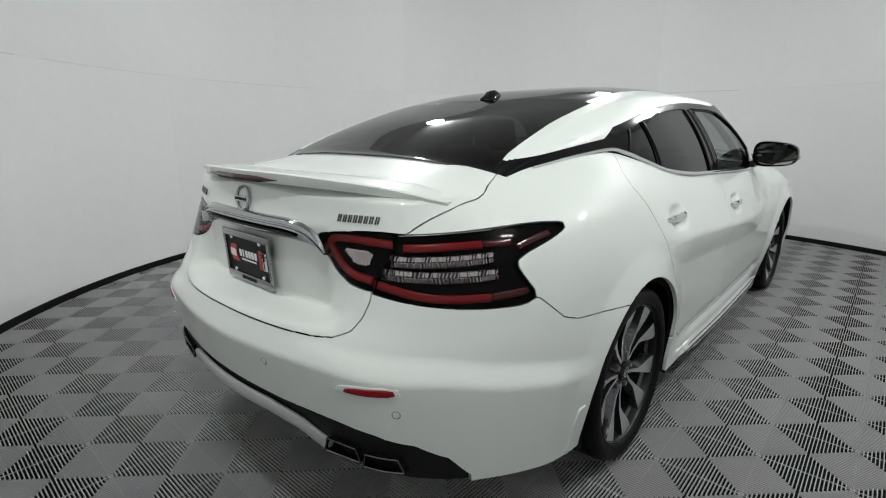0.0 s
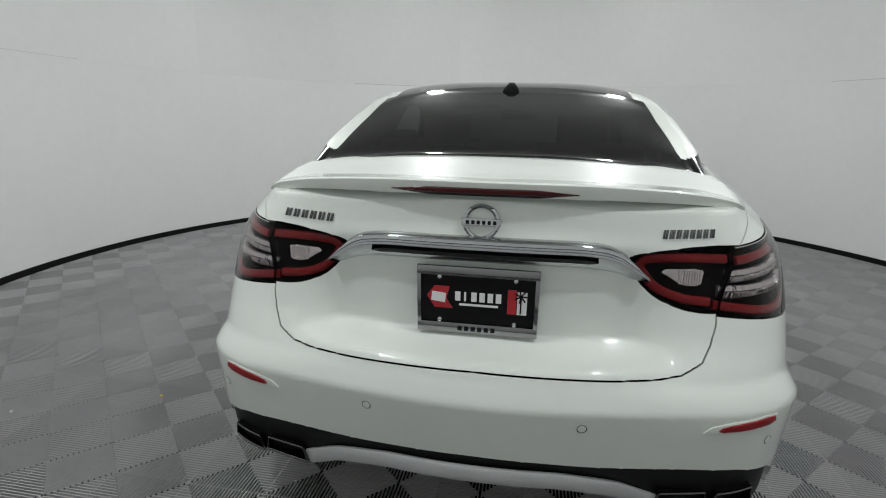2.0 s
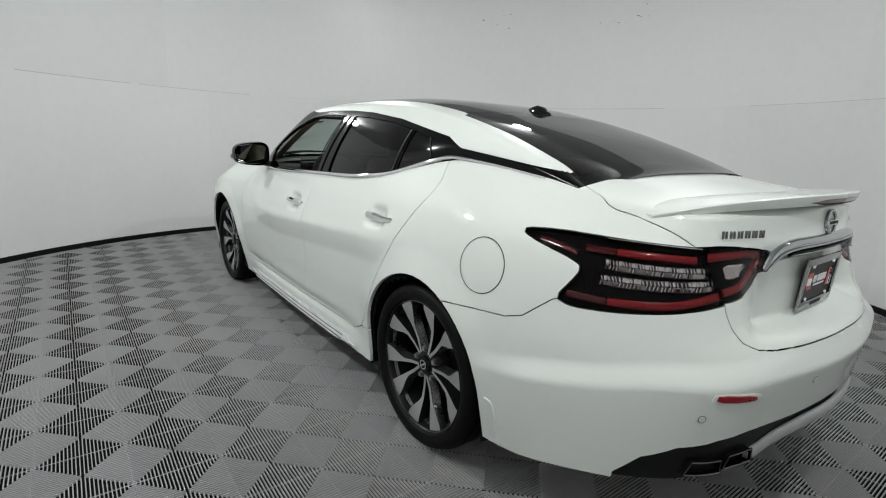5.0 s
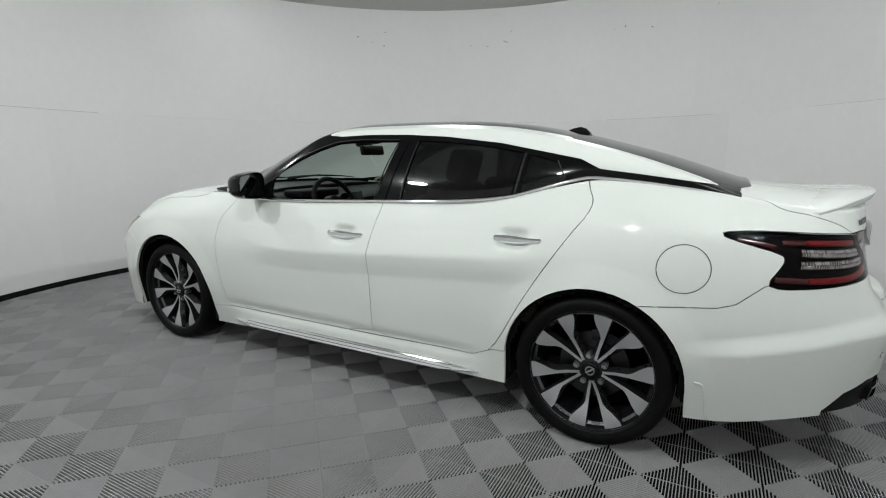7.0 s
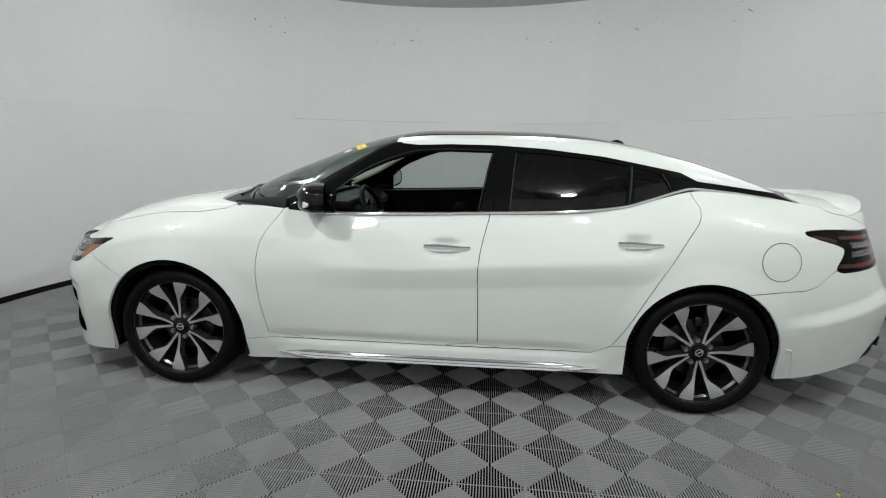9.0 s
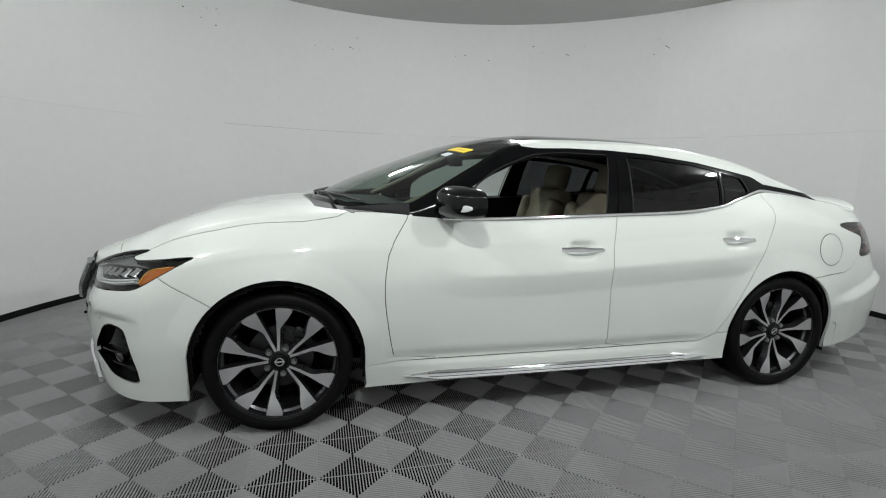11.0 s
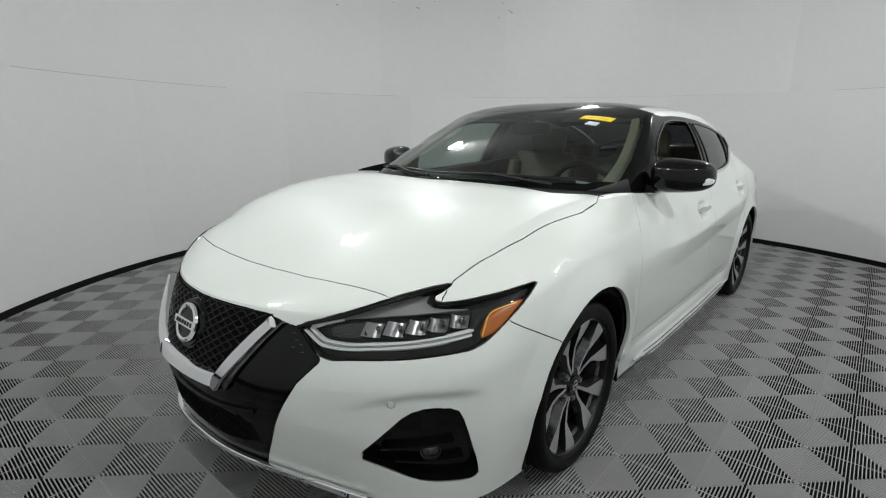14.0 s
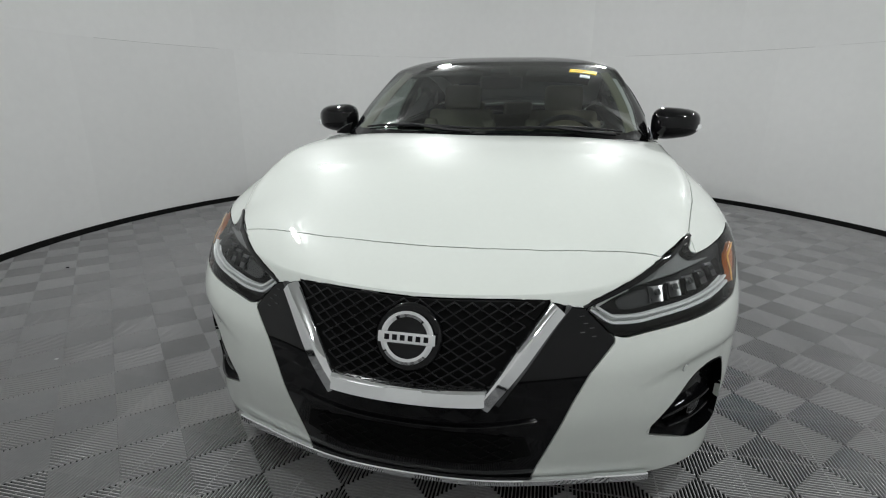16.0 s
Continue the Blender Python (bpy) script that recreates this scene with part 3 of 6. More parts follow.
low.cut("rear_bumper", "S", [(-1.40, -1), (-1.40, 0.655), (-1.56, 0.652), (-1.84, 0.672), (-1.90, 0.69), (-1.99, 0.765), (-2.1, 0.80), (-3, 0.80), (-3, -1)], 0, where=REAR)
low.cut("rear_bumper", "F", [(-0.2, 0.3), (-0.2, 0.85), (0.50, 0.85), (0.51, 0.80), (0.66, 0.80), (0.66, 0.3)], 0, where=lambda c: c[:, 0] < -2.15, snap=False)
DECK = [(-1.80, -0.2), (-1.80, 0.585), (-1.896, 0.597), (-1.967, 0.627), (-2.02, 0.646), (-2.055, 0.648), (-2.142, 0.633), (-2.213, 0.610), (-2.257, 0.60), (-2.5, 0.60), (-2.5, -0.2)]
low.cut("trunk_lid", "T", DECK, 0, where=lambda c: (c[:, 2] > 1.005) & (c[:, 0] < -1.8), snap=False)
low.cut("trunk_lid", "F", [(-0.3, 0.667), (0.0, 0.672), (0.20, 0.669), (0.30, 0.667), (0.40, 0.667), (0.455, 0.674), (0.500, 0.695), (0.520, 0.73), (0.532, 0.775), (0.531, 0.805), (0.55, 0.86), (0.584, 0.943), (0.612, 0.976), (0.634, 1.0), (0.648, 1.03), (0.66, 1.2), (-0.3, 1.2)], 0, where=lambda c: (c[:, 0] < -2.05) & (c[:, 2] < 1.008))
low.cut("trunk_lid", "T", DECK, 0, where=lambda c: (c[:, 2] > 1.005) & (c[:, 0] < -1.8))
low.cut("diffuser", "F", [(-0.2, 0.462), (0.0, 0.462), (0.17, 0.458), (0.27, 0.453), (0.35, 0.452), (0.50, 0.452), (0.60, 0.448), (0.69, 0.428), (0.74, 0.380), (0.765, 0.31), (0.75, 0.0), (-0.2, 0.0)], 0, where=lambda c: (c[:, 0] < -2.1))
TL = (-0.866, -0.5)
low.cut("tail_lamp", TL, [(1.19, 0.948), (1.30, 0.955), (1.45, 0.951), (1.74, 0.940), (1.82, 0.803), (1.60, 0.772), (1.45, 0.757), (1.36, 0.753), (1.315, 0.768), (1.375, 0.845), (1.38, 0.868), (1.345, 0.885), (1.25, 0.912), (1.195, 0.932)], 1, where=lambda c: (c[:, 0] < -1.7) & (c[:, 2] > 0.7), only=("quarter", "rear_bumper"))
low.cut("inner_tail_lamp", "F", [(0.62, 0.941), (0.50, 0.947), (0.354, 0.930), (0.318, 0.918), (0.355, 0.865), (0.395, 0.828), (0.448, 0.808), (0.510, 0.799), (0.58, 0.800)], 1, where=TAIL, only=("trunk_lid",))
HL = (-0.795, 0.606)
low.cut("headlamp", HL, [(-1.562, 0.711), (-1.43, 0.754), (-1.288, 0.797), (-1.18, 0.819), (-1.095, 0.826), (-1.135, 0.808), (-1.172, 0.795), (-1.158, 0.783), (-1.10, 0.784), (-1.0, 0.797), (-0.90, 0.811), (-0.835, 0.817), (-0.865, 0.795), (-0.945, 0.741), (-1.033, 0.685), (-1.08, 0.669), (-1.135, 0.665), (-1.286, 0.650), (-1.40, 0.639), (-1.482, 0.626), (-1.525, 0.668)], 1, where=lambda c: (c[:, 0] > 1.6) & (c[:, 2] > 0.58))
low.cut("black_mask", "F", [(-0.2, 0.736), (0.0, 0.736), (0.13, 0.739), (0.22, 0.738), (0.30, 0.733), (0.355, 0.716), (0.400, 0.706), (0.480, 0.625), (0.422, 0.552), (0.385, 0.480), (0.357, 0.41), (0.330, 0.34), (0.308, 0.285), (0.22, 0.0), (-0.2, 0.0)], 0, where=lambda c: c[:, 0] > 2.1, only=("front_bumper", "fender", "hood", "quarter"))
FOG = (-0.58, 0.814)
low.cut("fog_recess", FOG, [(-0.81, 0.345), (-0.72, 0.435), (-0.66, 0.495), (-0.60, 0.512), (-0.525, 0.503), (-0.502, 0.46), (-0.455, 0.275), (-0.48, 0.258), (-0.61, 0.268), (-0.72, 0.31)], 1, where=lambda c: (c[:, 0] > 1.85) & (c[:, 1] > 0.45), only=("front_bumper",))
WHEELS = ((1.366, 0.385), (-1.392, 0.367))
for wx, wr in WHEELS:
    ring = [(wx + wr * math.cos(k * math.pi / 24), 0.335 + wr * (1.0 if wx > 0 else 0.985) * math.sin(k * math.pi / 24)) for k in range(48)]
    ring = [p for p in ring if p[1] > 0.335] + [(wx - wr, 0.0), (wx + wr, 0.0)]
    low.cut("arch", "S", ring, 0, where=lambda c: c[:, 1] > 0.5)

cab.lab[:] = "roof_rail"
cab.cut("pillar", "S", [(1.5, 0.5), (1.5, 1.6), (0.155, 1.6), (0.150, 1.338), (0.06, 1.330), (-0.12, 1.336), (-0.36, 1.333), (-0.6, 1.319), (-0.9, 1.284), (-1.1, 1.246), (-1.276, 1.212), (-1.36, 1.170), (-1.50, 1.152), (-1.77, 1.116), (-1.885, 1.096), (-1.895, 1.07), (-1.895, 0.5)], 0, where=lambda c: (c[:, 0] > 0.1) | (c[:, 1] > 0.50))
cab.cut("roof_gap", "T", [(-1.14, -0.2), (-1.14, 0.50), (-1.25, 0.53), (-1.25, -0.2)], 0, where=lambda c: c[:, 2] > 1.2, snap=False)
cab.cut("roof_glass", "T", [(0.165, -0.2), (0.165, 0.30), (0.150, 0.540), (-0.3, 0.53), (-1.0, 0.515), (-1.17, 0.505), (-1.19, 0.3), (-1.20, -0.2)], 0, where=lambda c: (c[:, 2] > 1.2))
cab.cut("rear_glass", "T", [(-1.222, -0.2), (-1.213, 0.3), (-1.200, 0.540), (-1.5, 0.535), (-1.775, 0.548), (-1.862, 0.566), (-1.885, 0.535), (-1.915, 0.45), (-1.955, 0.34), (-1.98, 0.16), (-1.988, 0.0), (-1.988, -0.2)], 0, where=lambda c: c[:, 0] < -1.1)
cab.cut("windscreen", "T", [(1.225, -0.2), (1.20, 0.15), (1.145, 0.34), (1.05, 0.51), (0.93, 0.625), (0.80, 0.708), (0.60, 0.696), (0.40, 0.656), (0.21, 0.598), (0.228, 0.3), (0.235, -0.2)], 0, where=lambda c: c[:, 0] > 0.1)
cab.cut("front_window", "S", [(0.485, 0.980), (-0.275, 0.998), (-0.340, 1.300), (-0.1, 1.303), (0.06, 1.293), (0.19, 1.255), (0.33, 1.195), (0.44, 1.135), (0.478, 1.09)], 0, where=lambda c: c[:, 1] > 0.5)
cab.cut("rear_window", "S", [(-0.425, 1.006), (-0.69, 1.022), (-0.995, 1.055), (-1.02, 1.240), (-0.85, 1.270), (-0.6, 1.294), (-0.45, 1.301)], 0, where=lambda c: c[:, 1] > 0.5)
cab.cut("quarter_window", "S", [(-1.035, 1.062), (-1.2, 1.108), (-1.222, 1.125), (-1.178, 1.200), (-1.05, 1.234)], 0, where=lambda c: c[:, 1] > 0.5)

low.panel("hood", "hood", PAINT, car, gap=0.0024)
low.panel("front_bumper", "front_bumper", PAINT, car)
low.panel("fender", "fender", PAINT, car)
door_f = low.panel("front_door", "front_door", PAINT, car)
door_r = low.panel("rear_door", "rear_door", PAINT, car)
low.panel("side_skirt", "side_skirt", PAINT, car)
low.panel("quarter_panel", "quarter", PAINT, car)
low.panel("rear_bumper", "rear_bumper", PAINT, car)
low.panel("trunk_lid", "trunk_lid", PAINT, car, gap=0.0026)
low.panel("cowl_cover", "cowl", BLACK_PLASTIC, car, out=-0.012)
low.panel("diffuser", "diffuser", BLACK_PLASTIC, car, out=-0.012)
low.panel("grille_surround", "black_mask", BLACK_GLOSS, car)
cab.panel("roof_rail", "roof_rail", PAINT, car, gap=0.001)
cab.panel("window_surround", "pillar", PILLAR_BLACK, car, gap=0.0, lip=0.012, both=True)
cab.panel("roof_joint", "roof_gap", PILLAR_BLACK, car, gap=0.0, lip=0.02)
cab.panel("roof_glass", "roof_glass", ROOF_BLACK, car, gap=0.003, label="black glass roof panel")
cab.panel("windscreen", "windscreen", WINDSCREEN, car, gap=0, lip=0)
cab.panel("rear_screen", "rear_glass", REAR_GLASS, car, gap=0.001, lip=0)
for nm in ("rear_window", "quarter_window"):
    cab.panel(nm, nm, PRIVACY, car, gap=0, lip=0, out=-0.004)

# ---- small builders ----
from mathutils.bvhtree import BVHTree

low_tree = BVHTree.FromPolygons([Vector(p) for p in low.v], [tuple(dict.fromkeys(int(k) for k in q)) for q in low.f if len(set(q)) > 2])
cab_tree = BVHTree.FromPolygons([Vector(p) for p in cab.v], [tuple(dict.fromkeys(int(k) for k in q)) for q in cab.f if len(set(q)) > 2])


def land(proj, a, b, off=0.0, tree=None):
    """The point of the left half's surface met along a projection, and its outward normal. S: x, z; T: x, y; F: front y, z; R: rear y, z; or a plan axis."""
    if proj == "S":
        o, w = Vector((a, 3, b)), Vector((0, -1, 0))
    elif proj == "T":
        o, w = Vector((a, b, 4)), Vector((0, 0, -1))
    elif proj == "F":
        o, w = Vector((5, max(abs(a), 0.001), b)), Vector((-1, 0, 0))
    elif proj == "R":
        o, w = Vector((-5, max(abs(a), 0.001), b)), Vector((1, 0, 0))
    else:
        e = Vector((*proj, 0))
        w = Vector((-e.y, e.x, 0))
        if w.y > 0:
            w = -w
        o = e * a - w * 4 + Vector((0, 0, b))
    p, n, _, _ = (tree or low_tree).ray_cast(o, w)
    if p is None:
        p, n, _, _ = (tree or low_tree).find_nearest(o + w * 4)
    if n.dot(w) > 0:
        n = -n
    p = p + n * off
    if proj in ("F", "R") and a < 0:
        p, n = Vector((p.x, -p.y, p.z)), Vector((n.x, -n.y, n.z))
    return p, n


def flip(ob, name=None):
    """The mirror image of a part on the other side of the car."""
    me = ob.data.copy()
    me.transform(Matrix.Diagonal((1, -1, 1, 1)))
    me.flip_normals()
    out = new(name or ob.name.split(".")[0], me)
    out.parent = ob.parent
    for key in ("label",):
        if key in ob:
            out[key] = ob[key]
    return out


def part(name, bm, mat, parent, label="", smooth=True, mirror=False):
    bmesh.ops.recalc_face_normals(bm, faces=bm.faces)
    ob = mesh_object(name, bm, mat, parent, False, label)
    if smooth:
        ob.data.polygons.foreach_set("use_smooth", [True] * len(ob.data.polygons))
        ob.data.set_sharp_from_angle(angle=radians(38))
    made = [ob]
    if mirror:
        made.append(flip(ob))
    return made if mirror else ob


def box(bm, sx, sy, sz, m, bevel=0.0, segs=2):
    got = bmesh.ops.create_cube(bm, size=1, matrix=m @ Matrix.Diagonal((sx, sy, sz, 1)))
    if bevel:
        es = list({e for v in got["verts"] for e in v.link_edges})
        bmesh.ops.bevel(bm, geom=es, offset=bevel, segments=segs, profile=0.6, affect="EDGES")


def tube(bm, pts, r, sides=8, closed=False, cap=True, squash=None):
    pts = [Vector(p) for p in pts]
    rings, n = [], len(pts)
    up = None
    for k, p in enumerate(pts):
        a, b = pts[(k - 1) % n if closed else max(k - 1, 0)], pts[(k + 1) % n if closed else min(k + 1, n - 1)]
        d = (b - a).normalized()
        if up is None:
            up = d.orthogonal().normalized()
        up = (up - d * up.dot(d)).normalized()
        side = d.cross(up)
        rr = r[k] if isinstance(r, (list, tuple)) else r
        rings.append([bm.verts.new(p + (up * math.cos(2 * math.pi * j / sides) + side * math.sin(2 * math.pi * j / sides)) * rr) for j in range(sides)])
    for k in range(n if closed else n - 1):
        ra, rb = rings[k], rings[(k + 1) % n]
        for j in range(sides):
            bm.faces.new((ra[j], ra[(j + 1) % sides], rb[(j + 1) % sides], rb[j]))
    if cap and not closed:
        bm.faces.new(rings[0][::-1])
        bm.faces.new(rings[-1])


def ribbon(bm, mids, across, half, normals, thick):
    """A strip of some thickness laid along mids: its half widths run along across."""
    rows = []
    for k, p in enumerate(mids):
        p, n, c = Vector(p), Vector(normals[k]), Vector(across[k]).normalized()
        h = half[k] if isinstance(half, (list, tuple)) else half
        e = min(h * 0.35, thick)
        rows.append([bm.verts.new(q) for q in (p - c * h, p - c * (h - e * 0.3) + n * thick * 0.8, p - c * (h - e) + n * thick, p + c * (h - e) + n * thick, p + c * (h - e * 0.3) + n * thick * 0.8, p + c * h)])
    for a, b in zip(rows, rows[1:]):
        for j in range(5):
            bm.faces.new((a[j], a[j + 1], b[j + 1], b[j]))
    bm.faces.new(rows[0])
    bm.faces.new(rows[-1][::-1])


def curve_pts(keys, n):
    """n points along a smooth line through a few keys."""
    keys = np.array(keys, float)
    c = np.concatenate([[0], np.cumsum(np.linalg.norm(np.diff(keys, axis=0), axis=1))])
    t = np.linspace(0, c[-1], n)
    return np.stack([pchip(c, keys[:, k])(t) for k in range(keys.shape[1])], 1)


def laid_strip(bm, proj, keys, half, thick, n=40, off=0.0, tree=None):
    """A strip that follows the body's surface along a line drawn in a projection."""
    uv = curve_pts(keys, n)
    got = [land(proj, u, v, off, tree) for u, v in uv]
    pts = [g[0] for g in got]
    across = []
    for k in range(n):
        d = pts[min(k + 1, n - 1)] - pts[max(k - 1, 0)]
        across.append(got[k][1].cross(d))
    ribbon(bm, pts, across, half, [g[1] for g in got], thick)


def laid_patch(bm, proj, outline, thick, off=0.0, tree=None, rounds=1, rows=7):
    """A plate with a drawn outline that follows the body's surface."""
    pts = np.array(outline, float)
    for _ in range(rounds):
        nxt = np.roll(pts, -1, 0)
        pts = np.stack([0.8 * pts + 0.2 * nxt, 0.2 * pts + 0.8 * nxt], 1).reshape(-1, 2)
    dense = []
    for p, q in zip(pts, np.roll(pts, -1, 0)):
        m = max(1, int(np.linalg.norm(q - p) / 0.02))
        dense += [p + (q - p) * k / m for k in range(m)]
    mid = np.mean(dense, 0)
    loops = []
    for r in range(rows):
        f = 1 - r / rows
        loop = []
        for d in dense:
            u, v = mid + (d - mid) * f
            p, n = land(proj, u, v, off + (thick if r else thick * 0.75), tree)
            loop.append(bm.verts.new(p))
        loops.append(loop)
    foot = []
    for d in dense:
        p, n = land(proj, *(mid + (d - mid) * 1.02), off - 0.004, tree)
        foot.append(bm.verts.new(p))
    loops.insert(0, foot)
    k = len(dense)
    for a, b in zip(loops, loops[1:]):
        for j in range(k):
            bm.faces.new((a[j], a[(j + 1) % k], b[(j + 1) % k], b[j]))
    p, n = land(proj, *mid, off + thick, tree)
    c = bm.verts.new(p)
    for j in range(k):
        bm.faces.new((loops[-1][j], loops[-1][(j + 1) % k], c))


def prism(bm, outline, depth, m):
    """An outline in the plane x, z of m, drawn out along its y from 0 to depth."""
    a = [bm.verts.new(m @ Vector((x, 0, z))) for x, z in outline]
    b = [bm.verts.new(m @ Vector((x, depth, z))) for x, z in outline]
    k = len(a)
    bm.faces.new(a)
    bm.faces.new(b[::-1])
    for j in range(k):
        bm.faces.new((a[j], b[j], b[(j + 1) % k], a[(j + 1) % k]))


def turned(bm, profile, steps, m):
    """A body of revolution about the y axis of m, from (radius, y) pairs."""
    rings = [[bm.verts.new(m @ Vector((r * math.cos(2 * math.pi * k / steps), y, r * math.sin(2 * math.pi * k / steps)))) for k in range(steps)] for r, y in profile]
    for a, b in zip(rings, rings[1:]):
        for k in range(steps):
            bm.faces.new((a[k], a[(k + 1) % steps], b[(k + 1) % steps], b[k]))
    return rings

# ---- wheels ----
HUB_Z, TYRE_R = 0.328, 0.330


def spoke(bm, angle, hand):
    """One blade: a thin leg beside the pair's lug nut, straight on its outer edge, that flares past a kink towards the rim."""
    keys = [(0.048, -0.016, -0.004, -0.028), (0.10, -0.0195, -0.0065, -0.031), (0.150, -0.0255, -0.0100, -0.027), (0.172, -0.0280, -0.0020, -0.022), (0.205, -0.0320, 0.0190, -0.014), (0.235, -0.0355, 0.0335, -0.008), (0.254, -0.0380, 0.0350, -0.006)]
    rows = []
    for r, lo, hi, y in keys:
        flank = 0.016 * max(0.0, 1 - abs(r - 0.13) / 0.10) + 0.003
        ring = [(lo, y), (hi, y), (hi + flank, y - 0.030), (hi, y - 0.046), (lo - 0.004, y - 0.046)]
        rows.append([bm.verts.new(Matrix.Rotation(-angle, 4, "Y") @ Vector((r, yy, hand * u))) for u, yy in ring])
    for a, b in zip(rows, rows[1:]):
        for j in range(5):
            f = bm.faces.new((a[j], a[(j + 1) % 5], b[(j + 1) % 5], b[j]))
            # Index 2 greys the flank, as if it caught the light.
            f.material_index = (0, 2, 1, 1, 1)[j]
    bm.faces.new(rows[0])
    bm.faces.new(rows[-1][::-1])


def make_wheel():
    """Axle along y, outer face towards +y, origin at the centre of the outer rim plane."""
    I = Matrix.Identity(4)
    bm = bmesh.new()
    turned(bm, [(0.222, -0.205), (0.230, -0.10), (0.233, -0.075), (0.238, -0.062), (0.240, -0.040), (0.2505, -0.030), (0.2530, -0.010), (0.2545, -0.004), (0.2575, 0.001), (0.2610, -0.001), (0.2620, -0.012), (0.258, -0.03), (0.248, -0.1), (0.258, -0.21)], 80, I)
    for f in bm.faces:
        c = f.calc_center_median()
        rr = math.hypot(c.x, c.z)
        # The inner step gets the same lit grey against the dark barrel.
        f.material_index = 0 if rr > 0.2570 and c.y > -0.012 else 2 if 0.239 < rr < 0.247 and -0.05 < c.y < -0.03 else 1
    wheel = part("wheel", bm, [MACHINED, ALLOY_DARK, GREY_ALLOY], None, "machined alloy wheel with dark pockets")
    bm = bmesh.new()
    R = TYRE_R
    prof = [(0.256, -0.004), (0.2615, 0.006), (0.268, 0.012), (0.270, 0.0105), (0.284, 0.0165), (0.298, 0.017), (0.312, 0.012), (0.3200, 0.004), (0.3255, -0.010), (0.3285, -0.024)]
    back = [(r, -0.205 - y) for r, y in prof[::-1]]
    tread = []
    for y0, y1 in ((-0.030, -0.062), (-0.070, -0.098), (-0.107, -0.135), (-0.143, -0.172)):
        tread += [(R - 0.0065, y0 + 0.0035), (R - 0.0005, y0 + 0.002), (R, y0), (R, y1), (R - 0.0005, y1 - 0.002), (R - 0.0065, y1 - 0.0035)]
    turned(bm, prof + tread + back, 96, I)
    part("tyre", bm, RUBBER, wheel, "black low-profile tyre")
    bm = bmesh.new()
    for k in range(120):
        a = 2 * math.pi * k / 120
        for yy, w in ((-0.012, 0.030), (-0.193, 0.030)):
            box(bm, 0.004, w, 0.0045, Matrix.Rotation(a, 4, "Y") @ Matrix.Translation((0.3232, yy, 0)) @ Matrix.Rotation(radians(18), 4, "Z"))
    tagged(part("tread_pattern", bm, RUBBER, wheel, smooth=False), kind="stuff")
    PAIR = radians(114)
    for k in range(5):
        for hand in (1, -1):
            bm = bmesh.new()
            spoke(bm, PAIR + 2 * math.pi * k / 5 - hand * radians(18), hand)
            part("spoke", bm, [MACHINED, ALLOY_DARK, GREY_ALLOY], wheel)
    bm = bmesh.new()
    turned(bm, [(0.0005, -0.018), (0.027, -0.019), (0.0345, -0.021), (0.0375, -0.026), (0.040, -0.05)], 36, I)
    part("hub_cap", bm, BLACK_GLOSS, wheel)
    bm = bmesh.new()
    turned(bm, [(0.0150, -0.0185), (0.0150, -0.0165), (0.0200, -0.0165), (0.0200, -0.0195)], 28, I)
    box(bm, 0.044, 0.003, 0.008, Matrix.Translation((0, -0.0175, 0)), 0.001)
    part("hub_emblem", bm, CHROME, wheel)
    bm = bmesh.new()
    turned(bm, [(0.0370, -0.028), (0.052, -0.034), (0.066, -0.044), (0.074, -0.058), (0.08, -0.10)], 40, I)
    part("hub", bm, ALLOY_DARK, wheel)
    for k in range(5):
        a = PAIR + 2 * math.pi * k / 5
        bm = bmesh.new()
        m = Matrix.Translation((0.0625 * math.cos(a), -0.030, 0.0625 * math.sin(a)))
        turned(bm, [(0.0135, -0.03), (0.0135, 0.0), (0.0115, 0.0)], 20, m)
        bmesh.ops.create_cone(bm, cap_ends=True, segments=6, radius1=0.0095, radius2=0.0085, depth=0.024, matrix=m @ pose(0, -0.004, 0, 90))
        part("lug_nut", bm, SATIN, wheel)
    bm = bmesh.new()
    turned(bm, [(0.07, -0.098), (0.148, -0.098), (0.15, -0.10), (0.15, -0.122), (0.148, -0.124), (0.07, -0.124)], 64, I)
    part("brake_disc", bm, STEEL, wheel)
    bm = bmesh.new()
    rows = []
    for k in range(9):
        turn = Matrix.Rotation(-radians(118 + k * 7), 4, "Y")
        trim = 0.006 if k in (0, 8) else 0.0
        rows.append([bm.verts.new(turn @ Vector(q)) for q in ((0.115 + trim, -0.140, 0), (0.170 - trim, -0.140, 0), (0.170 - trim, -0.078, 0), (0.160, -0.070 - trim, 0), (0.125, -0.070 - trim, 0), (0.115 + trim, -0.078, 0))])
    for p, q in zip(rows, rows[1:]):
        for j in range(6):
            bm.faces.new((p[j], p[(j + 1) % 6], q[(j + 1) % 6], q[j]))
    bm.faces.new(rows[0])
    bm.faces.new(rows[-1][::-1])
    part("brake_caliper", bm, ALLOY_DARK, wheel)
    bm = bmesh.new()
    turned(bm, [(0.03, -0.20), (0.222, -0.20)], 40, I)
    part("barrel_back", bm, DARK, wheel)
    tube_m = bmesh.new()
    box(tube_m, 0.010, 0.034, 0.010, Matrix.Rotation(-0.62, 4, "Y") @ Matrix.Translation((0.223, -0.03, 0)), 0.003)
    part("valve", tube_m, STEEL, wheel)
    return wheel


wheel = make_wheel()
wheel.parent = car
wheel.location = (1.368, 0.860, HUB_Z)
for x, s in ((-1.397, 1), (1.368, -1), (-1.397, -1)):
    copy_thing(wheel, pose(x, 0.860 * s, HUB_Z, 0, 32.4 if s > 0 else 12, 0 if s > 0 else 180))

